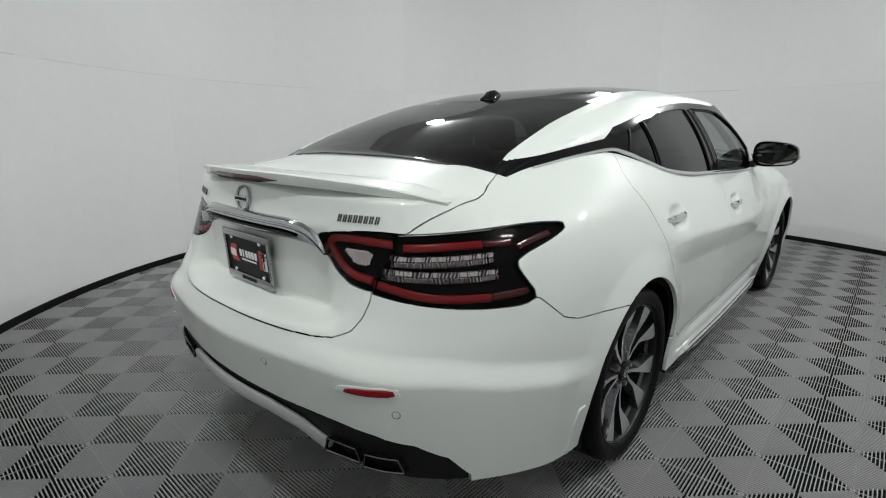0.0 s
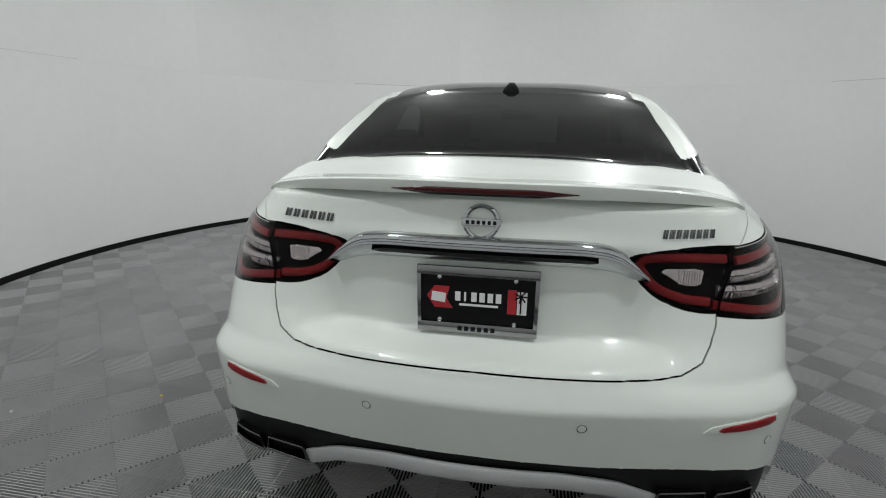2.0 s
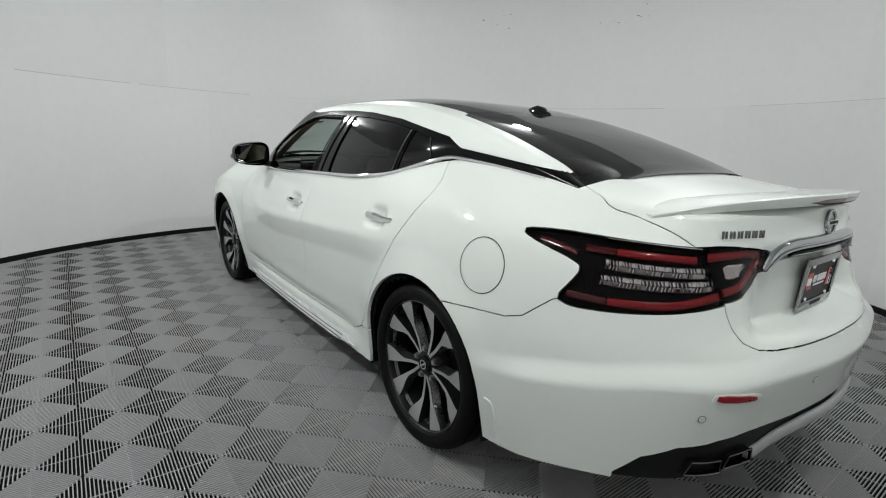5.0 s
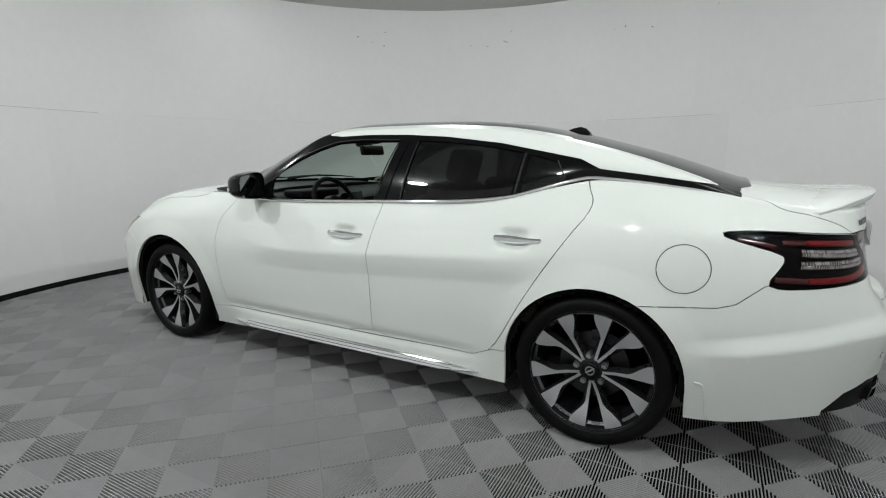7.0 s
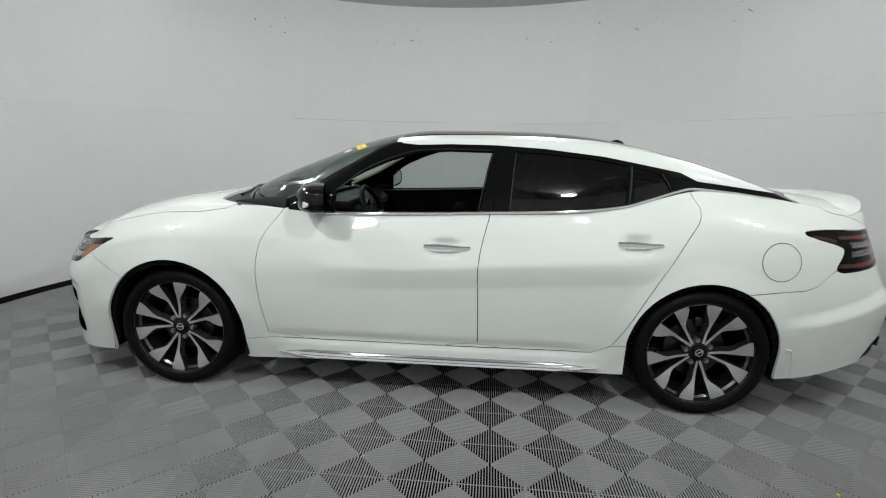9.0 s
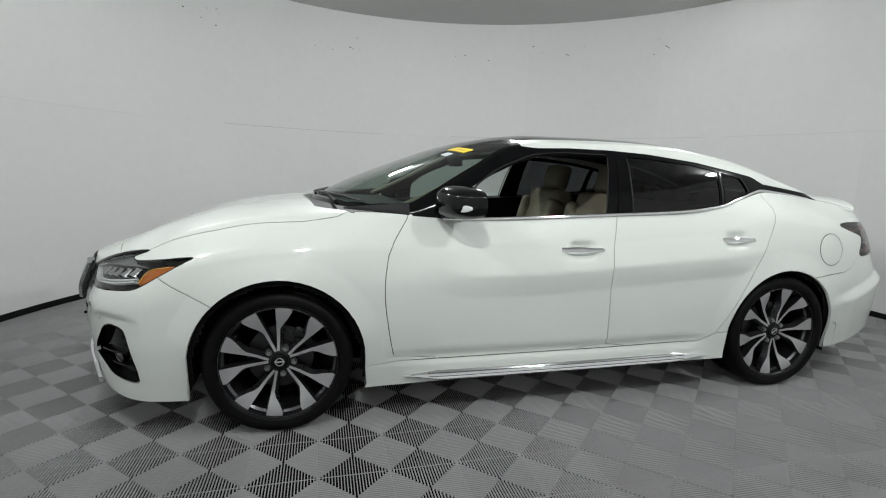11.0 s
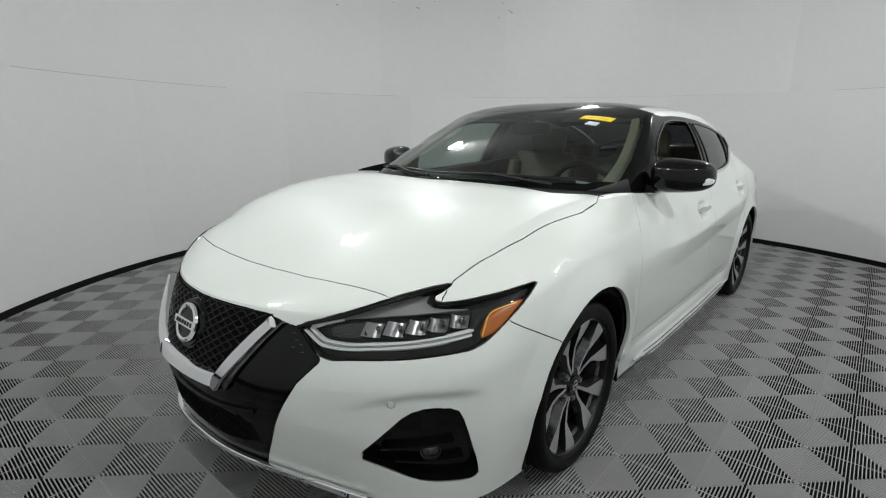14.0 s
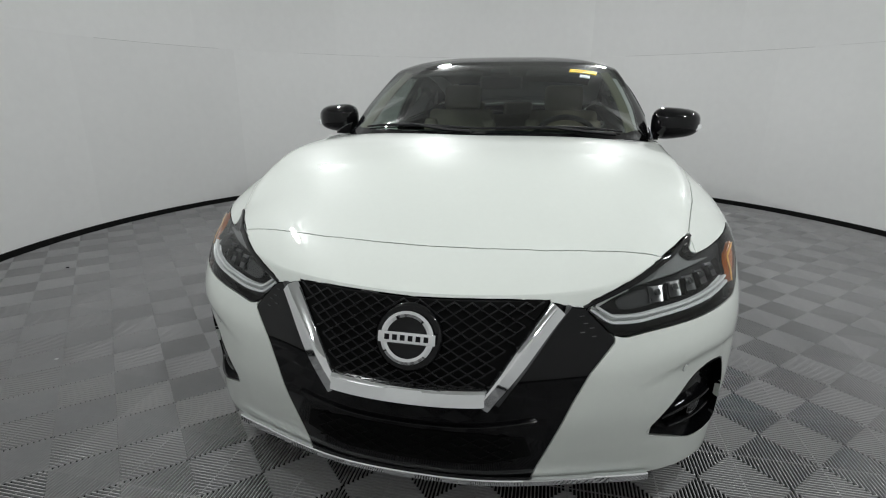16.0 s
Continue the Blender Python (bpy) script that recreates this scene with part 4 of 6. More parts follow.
# inner arches and underside
for wx, wr in WHEELS:
    bm = bmesh.new()
    steps = 40
    rows = []
    for k in range(steps + 1):
        a = math.pi * k / steps
        c, si = math.cos(a) * (wr + 0.001), math.sin(a) * (wr + 0.001)
        q = land("S", wx + c * 1.01, 0.335 + si * 1.01)[0].y - 0.013
        z = 0.335 + si
        rows.append([bm.verts.new((wx + c, q, z)), bm.verts.new((wx + c * 1.02, q - 0.018, 0.335 + si * 1.02)), bm.verts.new((wx + c * 1.04, 0.50, 0.335 + si * 1.04))])
    for a, b in zip(rows, rows[1:]):
        for j in range(2):
            bm.faces.new((a[j], a[j + 1], b[j + 1], b[j]))
    for end in (rows[0], rows[-1]):
        low_r = [bm.verts.new((v.co.x, v.co.y, 0.19)) for v in end]
        for j in range(2):
            bm.faces.new((end[j], end[j + 1], low_r[j + 1], low_r[j]))
    inner = [r[2] for r in rows]
    bm.faces.new(inner)
    part("arch_liner", bm, BLACK_PLASTIC, car, mirror=True)
# Unseen underside as plain near-black boxes, sized to block light beneath.
bm = bmesh.new()
box(bm, 3.95, 1.02, 0.03, Matrix.Translation((-0.02, 0, 0.205)), 0.01)
box(bm, 1.90, 1.62, 0.04, Matrix.Translation((-0.02, 0, 0.185)), 0.01)
box(bm, 0.40, 0.9, 0.03, Matrix.Translation((1.98, 0, 0.20)), 0.01)
box(bm, 0.40, 1.1, 0.03, Matrix.Translation((-2.03, 0, 0.30)), 0.01)
part("underbody", bm, DARK, car)
# added near-black shell: its colour gives the shade behind the shut lines
inner = Shell([wall_p[:, 4:], hood_p, deck_p])
inner.lab[:] = "shell"
for wx, wr in WHEELS:
    inner.cut("open", "S", [(wx - wr, -1), (wx - wr, 0.335), (wx - wr * 0.7, 0.335 + wr * 0.72), (wx, 0.335 + wr), (wx + wr * 0.7, 0.335 + wr * 0.72), (wx + wr, 0.335), (wx + wr, -1)], 1, where=lambda c: c[:, 1] > 0.5, snap=False)
inner.cut("open", HL, [(-1.62, 0.58), (-1.62, 0.76), (-1.1, 0.85), (-0.8, 0.84), (-0.93, 0.70), (-1.08, 0.63)], 0, where=FRONT, snap=False)
inner.cut("open", FOG, [(-0.83, 0.25), (-0.83, 0.53), (-0.45, 0.53), (-0.45, 0.25)], 0, where=lambda c: c[:, 0] > 1.8, snap=False)
inner.cut("open", TL, [(1.1, 0.74), (1.1, 0.97), (1.8, 0.95), (1.8, 0.74)], 0, where=lambda c: c[:, 0] < -1.7, snap=False)
inner.cut("open", "F", [(0.28, 0.78), (0.28, 0.97), (0.6, 0.97), (0.6, 0.78)], 0, where=lambda c: c[:, 0] < -1.7, snap=False)
inner.cut("open", "F", [(-0.3, 0.15), (-0.3, 0.76), (0.37, 0.76), (0.37, 0.15)], 0, where=lambda c: c[:, 0] > 2.0, snap=False)
inner.panel("inner_shell", "shell", DARK, car, gap=0, lip=0, out=-0.022)

# ---- lamps ----
lens = low.panel("tail_lamp", "tail_lamp", SMOKED, car, gap=0.002, lip=0.02, label="smoked wraparound tail lamp with red bands", lip_mat=BLACK_GLOSS)
lens_in = low.panel("inner_tail_lamp", "inner_tail_lamp", SMOKED, car, gap=0.002, lip=0.02, label="smoked tail lamp section in the boot lid", lip_mat=BLACK_GLOSS)
head = low.panel("headlamp", "headlamp", CLEAR, car, gap=0.002, lip=0.02, label="clear projector headlamp with amber corner", lip_mat=BLACK_GLOSS)


def lamp_part(name, bm, mat, owners, smooth=True):
    a = part(name, bm, mat, owners[0], smooth=smooth)
    b = flip(a)
    b.parent = owners[1]


def under(names, label, mat, owners, depth):
    got = low.panel(names, label, mat, car, gap=0.001, lip=0, out=-depth)
    for o, w in zip(got, owners):
        o.parent = w


under("bezel", "tail_lamp", DARK, lens, 0.022)
under("bezel", "inner_tail_lamp", DARK, lens_in, 0.022)
under("bezel", "headlamp", BLACK_PLASTIC, head, 0.045)

bm = bmesh.new()
laid_strip(bm, TL, [(1.47, 0.9205), (1.55, 0.919), (1.675, 0.912)], 0.0105, 0.008, 40, -0.016)
lamp_part("red_band", bm, RED_LENS, lens)
bm = bmesh.new()
laid_strip(bm, TL, [(1.46, 0.784), (1.60, 0.792), (1.750, 0.817)], 0.0110, 0.008, 40, -0.016)
lamp_part("red_band", bm, RED_LENS, lens)
# Side ends of the red bands: their dimmer look is put into the colour.
bm = bmesh.new()
laid_strip(bm, TL, [(1.385, 0.921), (1.466, 0.9205)], 0.0105, 0.008, 20, -0.016)
lamp_part("side_band", bm, RED_DARK, lens)
bm = bmesh.new()
laid_strip(bm, TL, [(1.345, 0.786), (1.456, 0.784)], 0.0110, 0.008, 20, -0.016)
lamp_part("side_band", bm, RED_DARK, lens)
bm = bmesh.new()
laid_strip(bm, TL, [(1.44, 0.947), (1.55, 0.9445), (1.680, 0.9395)], 0.0012, 0.002, 30, 0.0005)
lamp_part("lens_edge", bm, CHROME, lens)
bm = bmesh.new()
laid_strip(bm, TL, [(1.245, 0.932), (1.30, 0.922), (1.36, 0.905)], 0.009, 0.004, 20, -0.018)
lamp_part("side_marker", bm, RED_DARK, lens)
for z0, z1, a0, a1 in ((0.885, 0.878, 1.44, 1.71), (0.841, 0.845, 1.43, 1.735)):
    bm = bmesh.new()
    laid_strip(bm, TL, [(a0 + 0.03, z0), (a1, z1)], 0.015, 0.003, 40, -0.020)
    lamp_part("reflector_tray", bm, GREY_ALLOY, lens)
    bm = bmesh.new()
    count = 30
    for k in range(count):
        a = a0 + 0.008 + (a1 - a0 - 0.016) * k / (count - 1)
        for up in (-1, 1):
            p, n = land(TL, a, z0 + (z1 - z0) * k / (count - 1) + up * 0.0068, -0.014)
            m = Matrix.Translation(p) @ Vector((-1, 0.35, 0.1)).to_track_quat("Z", "X").to_matrix().to_4x4() @ Matrix.Rotation(radians(rng.choice((-42, -24, 10, 24, 40))), 4, "X") @ Matrix.Rotation(radians(14 * up), 4, "Y")
            box(bm, 0.013, 0.0105, 0.004, m, 0.001, 1)
    lamp_part("optic_facets", bm, CHROME, lens, smooth=False)
bm = bmesh.new()
laid_strip(bm, "R", [(0.558, 0.918), (0.45, 0.922), (0.372, 0.913), (0.358, 0.900), (0.372, 0.872), (0.41, 0.842), (0.46, 0.829), (0.520, 0.823)], 0.0110, 0.008, 60, -0.016)
lamp_part("red_band", bm, RED_LENS, lens_in)
bm = bmesh.new()
laid_patch(bm, "R", [(0.395, 0.893), (0.508, 0.898), (0.500, 0.858), (0.455, 0.858)], 0.004, -0.018)
lamp_part("reverse_light", bm, CHROME, lens_in)
bm = bmesh.new()
for k in range(9):
    p, n = land("R", 0.448 + k * 0.0062, 0.878, -0.012)
    box(bm, 0.005, 0.0035, 0.034, Matrix.Translation(p), 0.001, 1)
lamp_part("reverse_light_ribs", bm, WHITE_PRINT, lens_in, smooth=False)

# headlamp insides
LENS_DARK = material("dark_projector_glass", (0.02, 0.021, 0.022), 0.12, 0.0, 0.0, vary=0.05, scale=60)
REFLECTOR = material("lamp_reflector", (0.27, 0.272, 0.275), 0.30, 1.0, vary=0.05, scale=90)
bm = bmesh.new()
laid_patch(bm, HL, [(-1.50, 0.726), (-1.40, 0.757), (-1.285, 0.787), (-1.17, 0.809), (-1.19, 0.792), (-1.165, 0.776), (-1.05, 0.774), (-1.17, 0.768), (-1.30, 0.757), (-1.42, 0.740)], 0.004, -0.026, rounds=1)
lamp_part("upper_shroud", bm, SHROUD_GREY, head)
bm = bmesh.new()
laid_strip(bm, HL, [(-1.505, 0.731), (-1.40, 0.760), (-1.29, 0.786), (-1.20, 0.803)], [0.003] * 30, 0.004, 30, -0.016)
lamp_part("upper_light_bar", bm, SATIN, head)
bm = bmesh.new()
laid_strip(bm, HL, [(-1.535, 0.702), (-1.483, 0.664), (-1.44, 0.662), (-1.35, 0.672), (-1.20, 0.689), (-1.075, 0.707)], 0.0042, 0.010, 50, -0.016)
lamp_part("daytime_light", bm, LAMP_GREY, head)
bm = bmesh.new()
laid_strip(bm, HL, [(-1.520, 0.708), (-1.474, 0.678), (-1.43, 0.676), (-1.35, 0.684), (-1.20, 0.702), (-1.068, 0.720)], 0.0040, 0.010, 50, -0.018)
lamp_part("daytime_light_edge", bm, LAMP_GREY, head)
bm = bmesh.new()
laid_strip(bm, HL, [(-1.526, 0.705), (-1.478, 0.671), (-1.435, 0.669), (-1.35, 0.678), (-1.20, 0.6955), (-1.071, 0.7135)], 0.012, 0.004, 50, -0.024)
lamp_part("daytime_light_tray", bm, LAMP_GREY, head)
bm = bmesh.new()
laid_strip(bm, HL, [(-1.516, 0.711), (-1.47, 0.727), (-1.425, 0.738)], [0.008 - 0.005 * k / 19 for k in range(20)], 0.008, 20, -0.018)
lamp_part("inner_light_guide", bm, LAMP_GREY, head)
bm = bmesh.new()
laid_strip(bm, HL, [(-1.553, 0.709), (-1.43, 0.747), (-1.288, 0.789), (-1.18, 0.811), (-1.115, 0.820)], [0.004 + 0.004 * math.sin(math.pi * k / 39) for k in range(40)], 0.004, 40, 0.0)
lamp_part("lamp_rim", bm, BLACK_GLOSS, head)
bm = bmesh.new()
laid_patch(bm, HL, [(-1.470, 0.716), (-1.455, 0.690), (-1.365, 0.699), (-1.375, 0.740)], 0.004, -0.020, rounds=1)
lamp_part("projector_lens", bm, LENS_DARK, head)
for k in range(5):
    a, z = -1.345 + k * 0.061, 0.722 + k * 0.0066
    p, n = land(HL, a, z, -0.014)
    m = Matrix.Translation(p) @ n.to_track_quat("Y", "Z").to_matrix().to_4x4()
    bm = bmesh.new()
    cols = []
    for i in range(9):
        u = -0.031 + 0.061 * i / 8
        col = []
        for j in range(5):
            v = -0.021 + 0.042 * j / 4
            dip = 0.020 * (1 - ((u + 0.010) / 0.039) ** 2) + 0.004 * (v / 0.021)
            col.append(bm.verts.new(m @ Vector((u - 0.30 * v, -dip, v))))
        cols.append(col)
    for c0, c1 in zip(cols, cols[1:]):
        for j in range(4):
            bm.faces.new((c0[j], c1[j], c1[j + 1], c0[j + 1]))
    lamp_part("lamp_reflector", bm, REFLECTOR, head)
    bm = bmesh.new()
    prism(bm, [(-0.030 + 0.0063, -0.021), (-0.0265 + 0.0063, -0.021), (-0.0265 - 0.0063, 0.021), (-0.030 - 0.0063, 0.021)], 0.016, m @ Matrix.Translation((0, -0.012, 0)))
    lamp_part("reflector_fin", bm, DARK, head)
    bm = bmesh.new()
    box(bm, 0.012, 0.012, 0.016, m @ Matrix.Translation((-0.010, -0.012, 0.004)), 0.003)
    lamp_part("lamp_emitter", bm, LENS_DARK, head)
bm = bmesh.new()
laid_patch(bm, HL, [(-1.052, 0.694), (-1.018, 0.762), (-0.915, 0.781), (-0.897, 0.779), (-0.948, 0.741), (-1.00, 0.705)], 0.010, -0.016)
lamp_part("amber_marker", bm, AMBER, head)
bm = bmesh.new()
laid_strip(bm, HL, [(-1.046, 0.700), (-1.024, 0.744), (-1.010, 0.757), (-0.925, 0.775)], 0.0022, 0.003, 30, -0.005)
lamp_part("amber_edge", bm, material("bright_amber_edge", (0.75, 0.38, 0.05), 0.3, vary=0.04, scale=150), head)

# fog lamp pockets
fog = low.panel("fog_lamp_pocket", "fog_recess", BLACK_GLOSS, car, out=-0.035, lip=0, gap=0, label="black fog lamp pocket in the bumper")
bm = bmesh.new()
rim = [(-0.805, 0.347), (-0.72, 0.432), (-0.66, 0.490), (-0.60, 0.505), (-0.530, 0.497), (-0.507, 0.46), (-0.462, 0.280), (-0.482, 0.264), (-0.61, 0.274), (-0.72, 0.315), (-0.805, 0.347)]
rows = []
for a, b in curve_pts(rim, 70):
    p, n = land(FOG, a, b, 0.0005)
    rows.append((p, p - n * 0.038))
for (a0, a1), (b0, b1) in zip(rows, rows[1:]):
    q = [bm.verts.new(v) for v in (a0, a1, b1, b0)]
    bm.faces.new(q)
bmesh.ops.remove_doubles(bm, verts=bm.verts, dist=1e-5)
lamp_part("pocket_wall", bm, BLACK_GLOSS, fog)
bm = bmesh.new()
laid_strip(bm, FOG, [(-0.74, 0.365), (-0.66, 0.372), (-0.525, 0.385)], 0.006, 0.02, 20, -0.034)
laid_strip(bm, FOG, [(-0.70, 0.325), (-0.62, 0.322), (-0.50, 0.325)], 0.005, 0.02, 20, -0.034)
lamp_part("pocket_blade", bm, BLACK_GLOSS, fog)
bm = bmesh.new()
p, n = land(FOG, -0.595, 0.355, -0.030)
m = Matrix.Translation(p) @ n.to_track_quat("Y", "Z").to_matrix().to_4x4()
turned(bm, [(0.0005, 0.016), (0.016, 0.013), (0.025, 0.006), (0.027, 0.010), (0.030, 0.010), (0.030, -0.01)], 28, m)
lamp_part("fog_lamp", bm, DARK_CHROME, fog)

# ---- tail ----
bm = bmesh.new()
bar_y = np.linspace(-0.372, 0.372, 61)
bar_z = pchip((0, 0.2, 0.27, 0.315, 0.345, 0.372), (0.926, 0.925, 0.919, 0.903, 0.886, 0.870))
bar_h = pchip((0, 0.24, 0.30, 0.345, 0.372), (0.0320, 0.0320, 0.0310, 0.022, 0.008))
mids, nrm, hs = [], [], []
for y in bar_y:
    p, n = land("R", y, float(bar_z(abs(y))), -0.004)
    mids.append(p)
    nrm.append(Vector((-1, 0.18 * y, 0.12)).normalized())
    hs.append(float(bar_h(abs(y))))
rows = []
for p, n, h in zip(mids, nrm, hs):
    rows.append([bm.verts.new(p + n * out + Vector((0, 0, h * up))) for out, up in ((-0.004, 1.0), (0.012, 0.97), (0.022, 0.82), (0.029, 0.58), (0.030, 0.44), (0.026, 0.36), (0.026, 0.24), (0.032, 0.18), (0.032, 0.02), (0.022, -0.10), (0.010, -0.70), (-0.004, -1.0))])
for a, b in zip(rows, rows[1:]):
    for j in range(11):
        bm.faces.new((a[j], a[j + 1], b[j + 1], b[j]))
bm.faces.new(rows[0])
bm.faces.new(rows[-1][::-1])
chrome_bar = part("boot_garnish", bm, GARNISH_CHROME, car, "chrome bar above the number plate")
# No lamps here: black strip holds the undercut's shade and dark reflection.
bm = bmesh.new()
rows = []
for p, n, h, y in zip(mids, nrm, hs, bar_y):
    if abs(y) < 0.262:
        e = min(1.0, (0.262 - abs(y)) / 0.02)
        rows.append([bm.verts.new(p + n * out + Vector((0, 0, h * (-0.45 + (up + 0.45) * e)))) for out, up in ((0.014, -0.30), (0.0210, -0.33), (0.0165, -0.52), (0.0145, -0.62), (0.006, -0.66))])
for a, b in zip(rows, rows[1:]):
    for j in range(4):
        bm.faces.new((a[j], a[j + 1], b[j + 1], b[j]))
part("plate_lamp_recess", bm, BLACK_PLASTIC, chrome_bar, "black strip with the plate lamps")

# number plate with frame, written parts as plain bars
PL = Matrix.Translation(land("R", 0.0, 0.806, 0.014)[0] + Vector((0, 0.003, 0))) @ pose(0, 0, 0, 0, 0, -90) @ pose(0, 0, 0, 4, 0, 0) @ Matrix.Diagonal((0.92, 1, 0.98, 1))
bm = bmesh.new()
for w, h, x, z in ((0.306, 0.024, 0, 0.0725), (0.306, 0.026, 0, -0.0735), (0.011, 0.13, -0.1475, 0), (0.011, 0.13, 0.1475, 0)):
    box(bm, w, 0.010, h, PL @ Matrix.Translation((x, -0.004, z)), 0.003)
plate = part("number_plate", bm, PLATE_FRAME, car, "black dealer plate in a dark chrome frame")
bm = bmesh.new()
box(bm, 0.298, 0.004, 0.165, PL)
part("plate_panel", bm, BLACK_PRINT, plate, smooth=False)
bm = bmesh.new()
prism(bm, [(-0.128, 0.006), (-0.108, 0.032), (-0.070, 0.032), (-0.078, 0.0), (-0.062, -0.024), (-0.108, -0.024)], -0.0022, PL @ Matrix.Translation((0, -0.002, 0)))
part("plate_red_badge", bm, RED_PRINT, plate, smooth=False)
bm = bmesh.new()
box(bm, 0.022, 0.002, 0.062, PL @ Matrix.Translation((0.087, -0.003, 0.002)))
part("plate_red_panel", bm, RED_PRINT, plate, smooth=False)
for k in range(6):
    bm = bmesh.new()
    box(bm, 0.0135 if k != 1 else 0.005, 0.002, 0.023, PL @ Matrix.Translation((-0.049 + k * 0.0205 - (0.002 if k == 1 else 0), -0.003, 0.008)))
    part("lettering_bar", bm, WHITE_PRINT, plate, smooth=False)
for w, h, x, z in ((0.098, 0.005, 0.004, -0.013), (0.024, 0.058, 0.112, 0.0)):
    bm = bmesh.new()
    box(bm, w, 0.002, h, PL @ Matrix.Translation((x, -0.003, z)))
    part("white_bar" if h < 0.01 else "white_panel", bm, WHITE_PRINT, plate, smooth=False)
bm = bmesh.new()
box(bm, 0.036, 0.002, 0.024, PL @ Matrix.Translation((-0.098, -0.0045, 0.004)) @ Matrix.Rotation(0.1, 4, "Y"), 0.0005)
part("plate_badge_mark", bm, WHITE_PRINT, plate, smooth=False)
bm = bmesh.new()
for a in range(7):
    box(bm, 0.018, 0.002, 0.0035, PL @ Matrix.Translation((0.109, -0.0045, 0.018)) @ Matrix.Rotation(a * math.pi / 3.5, 4, "Y") @ Matrix.Translation((0.008, 0, 0)))
box(bm, 0.004, 0.002, 0.04, PL @ Matrix.Translation((0.109, -0.0045, -0.006)))
part("plate_palm_mark", bm, BLACK_PRINT, plate, smooth=False)
for k in range(6):
    bm = bmesh.new()
    box(bm, 0.011, 0.002, 0.011, PL @ Matrix.Translation((-0.042 + k * 0.0168, -0.0096, -0.0735)))
    part("frame_lettering_bar", bm, BLACK_PRINT, plate, smooth=False)
for x in (-0.095, 0.095):
    for z in (0.057, -0.055):
        bm = bmesh.new()
        turned(bm, [(0.0005, -0.007), (0.005, -0.0065), (0.007, -0.004), (0.007, 0)], 14, PL @ Matrix.Translation((x, -0.002, z)))
        part("plate_screw", bm, CHROME, plate)


def emblem(centre, normal, radius, name, owner, label, field=BLACK_GLOSS, metal=CHROME):
    m = Matrix.Translation(centre) @ Vector(normal).to_track_quat("Y", "Z").to_matrix().to_4x4()
    bm = bmesh.new()
    turned(bm, [(radius * 0.74, 0.0), (radius * 0.76, 0.007), (radius * 0.87, 0.010), (radius * 0.98, 0.007), (radius, 0.0)], 48, m)
    ring = part(name, bm, metal, owner, label)
    bm = bmesh.new()
    box(bm, radius * 2.12, 0.012, radius * 0.42, m @ Matrix.Translation((0, 0.006, 0)), 0.003)
    part("emblem_bar", bm, metal, ring)
    bm = bmesh.new()
    for k in range(6):
        box(bm, radius * 0.17, 0.0015, radius * 0.20, m @ Matrix.Translation((radius * (-0.72 + k * 0.288), 0.0125, 0)))
    part("emblem_marks", bm, BLACK_PRINT, ring, smooth=False)
    bm = bmesh.new()
    turned(bm, [(0.0005, 0.002), (radius * 0.76, 0.002)], 40, m)
    part("emblem_field", bm, field, ring)
    return ring


p, n = land("R", 0.0, 0.992, 0.001)
emblem(p, (-1, 0, 0.1), 0.042, "rear_emblem", car, "round chrome emblem with a cross bar", PAINT, GARNISH_CHROME)


def badge(y0, y1, z, count, name):
    bm = bmesh.new()
    for k in range(count):
        y = y0 + (y1 - y0) * (k + 0.5) / count
        p, n = land("R", y, z, 0.002)
        w = abs(y1 - y0) / count
        m = Matrix.Translation(p) @ n.to_track_quat("Y", "Z").to_matrix().to_4x4()
        sh = Matrix.Identity(4)
        sh[0][2] = -0.18
        box(bm, w * 0.24, 0.005, 0.0205, m @ sh @ Matrix.Translation((-0.22 * w, 0, 0)), 0.001, 1)
        box(bm, w * 0.24, 0.005, 0.0205, m @ sh @ Matrix.Translation((0.22 * w, 0, 0)), 0.001, 1)
    part(name, bm, DARK_CHROME, car, "chrome lettering in raised bars")


badge(0.515, 0.362, 0.976, 6, "model_badge")
badge(-0.395, -0.518, 0.974, 8, "trim_badge")

# boot spoiler
bm = bmesh.new()
te_x = pchip((0, 0.2, 0.4, 0.52, 0.585, 0.625), (-2.412, -2.392, -2.326, -2.256, -2.205, -2.150))
te_z = pchip((0, 0.2, 0.4, 0.52, 0.585, 0.625), (1.088, 1.086, 1.073, 1.055, 1.038, 1.020))
rows = []
for y in np.linspace(-0.625, 0.625, 81):
    a = abs(y)
    x, z = float(te_x(a)), float(te_z(a))
    run = 0.20 * (1 - 0.45 * (a / 0.625) ** 3)
    deck = [land("T", min(max(x + f, -2.335), -1.9), max(a, 0.002))[0].z for f in (run, run * 0.5, 0.035)]
    face = 0.034 - 0.016 * (a / 0.625) ** 3
    deck[0] = min(deck[0], z - 0.002)
    rows.append([bm.verts.new(q) for q in ((x + run, y, deck[0] - 0.003), (x + run * 0.72, y, deck[0] + (z - deck[0]) * 0.22 + 0.002), (x + run * 0.4, y, deck[0] + (z - deck[0]) * 0.58 + 0.003), (x + 0.02, y, z - 0.0015), (x + 0.005, y, z - 0.0005), (x, y, z - 0.004), (x + 0.003, y, z - face * 0.5), (x + 0.010, y, z - face), (x + 0.055, y, min(z - face - 0.002, deck[2] + 0.006)), (x + 0.062, y, deck[2] - 0.02))])
for a, b in zip(rows, rows[1:]):
    for j in range(9):
        bm.faces.new((a[j], a[j + 1], b[j + 1], b[j]))
bm.faces.new(rows[0])
bm.faces.new(rows[-1][::-1])
spoiler = part("boot_spoiler", bm, PAINT, car)
bm = bmesh.new()
yy = np.linspace(-0.205, 0.205, 41)
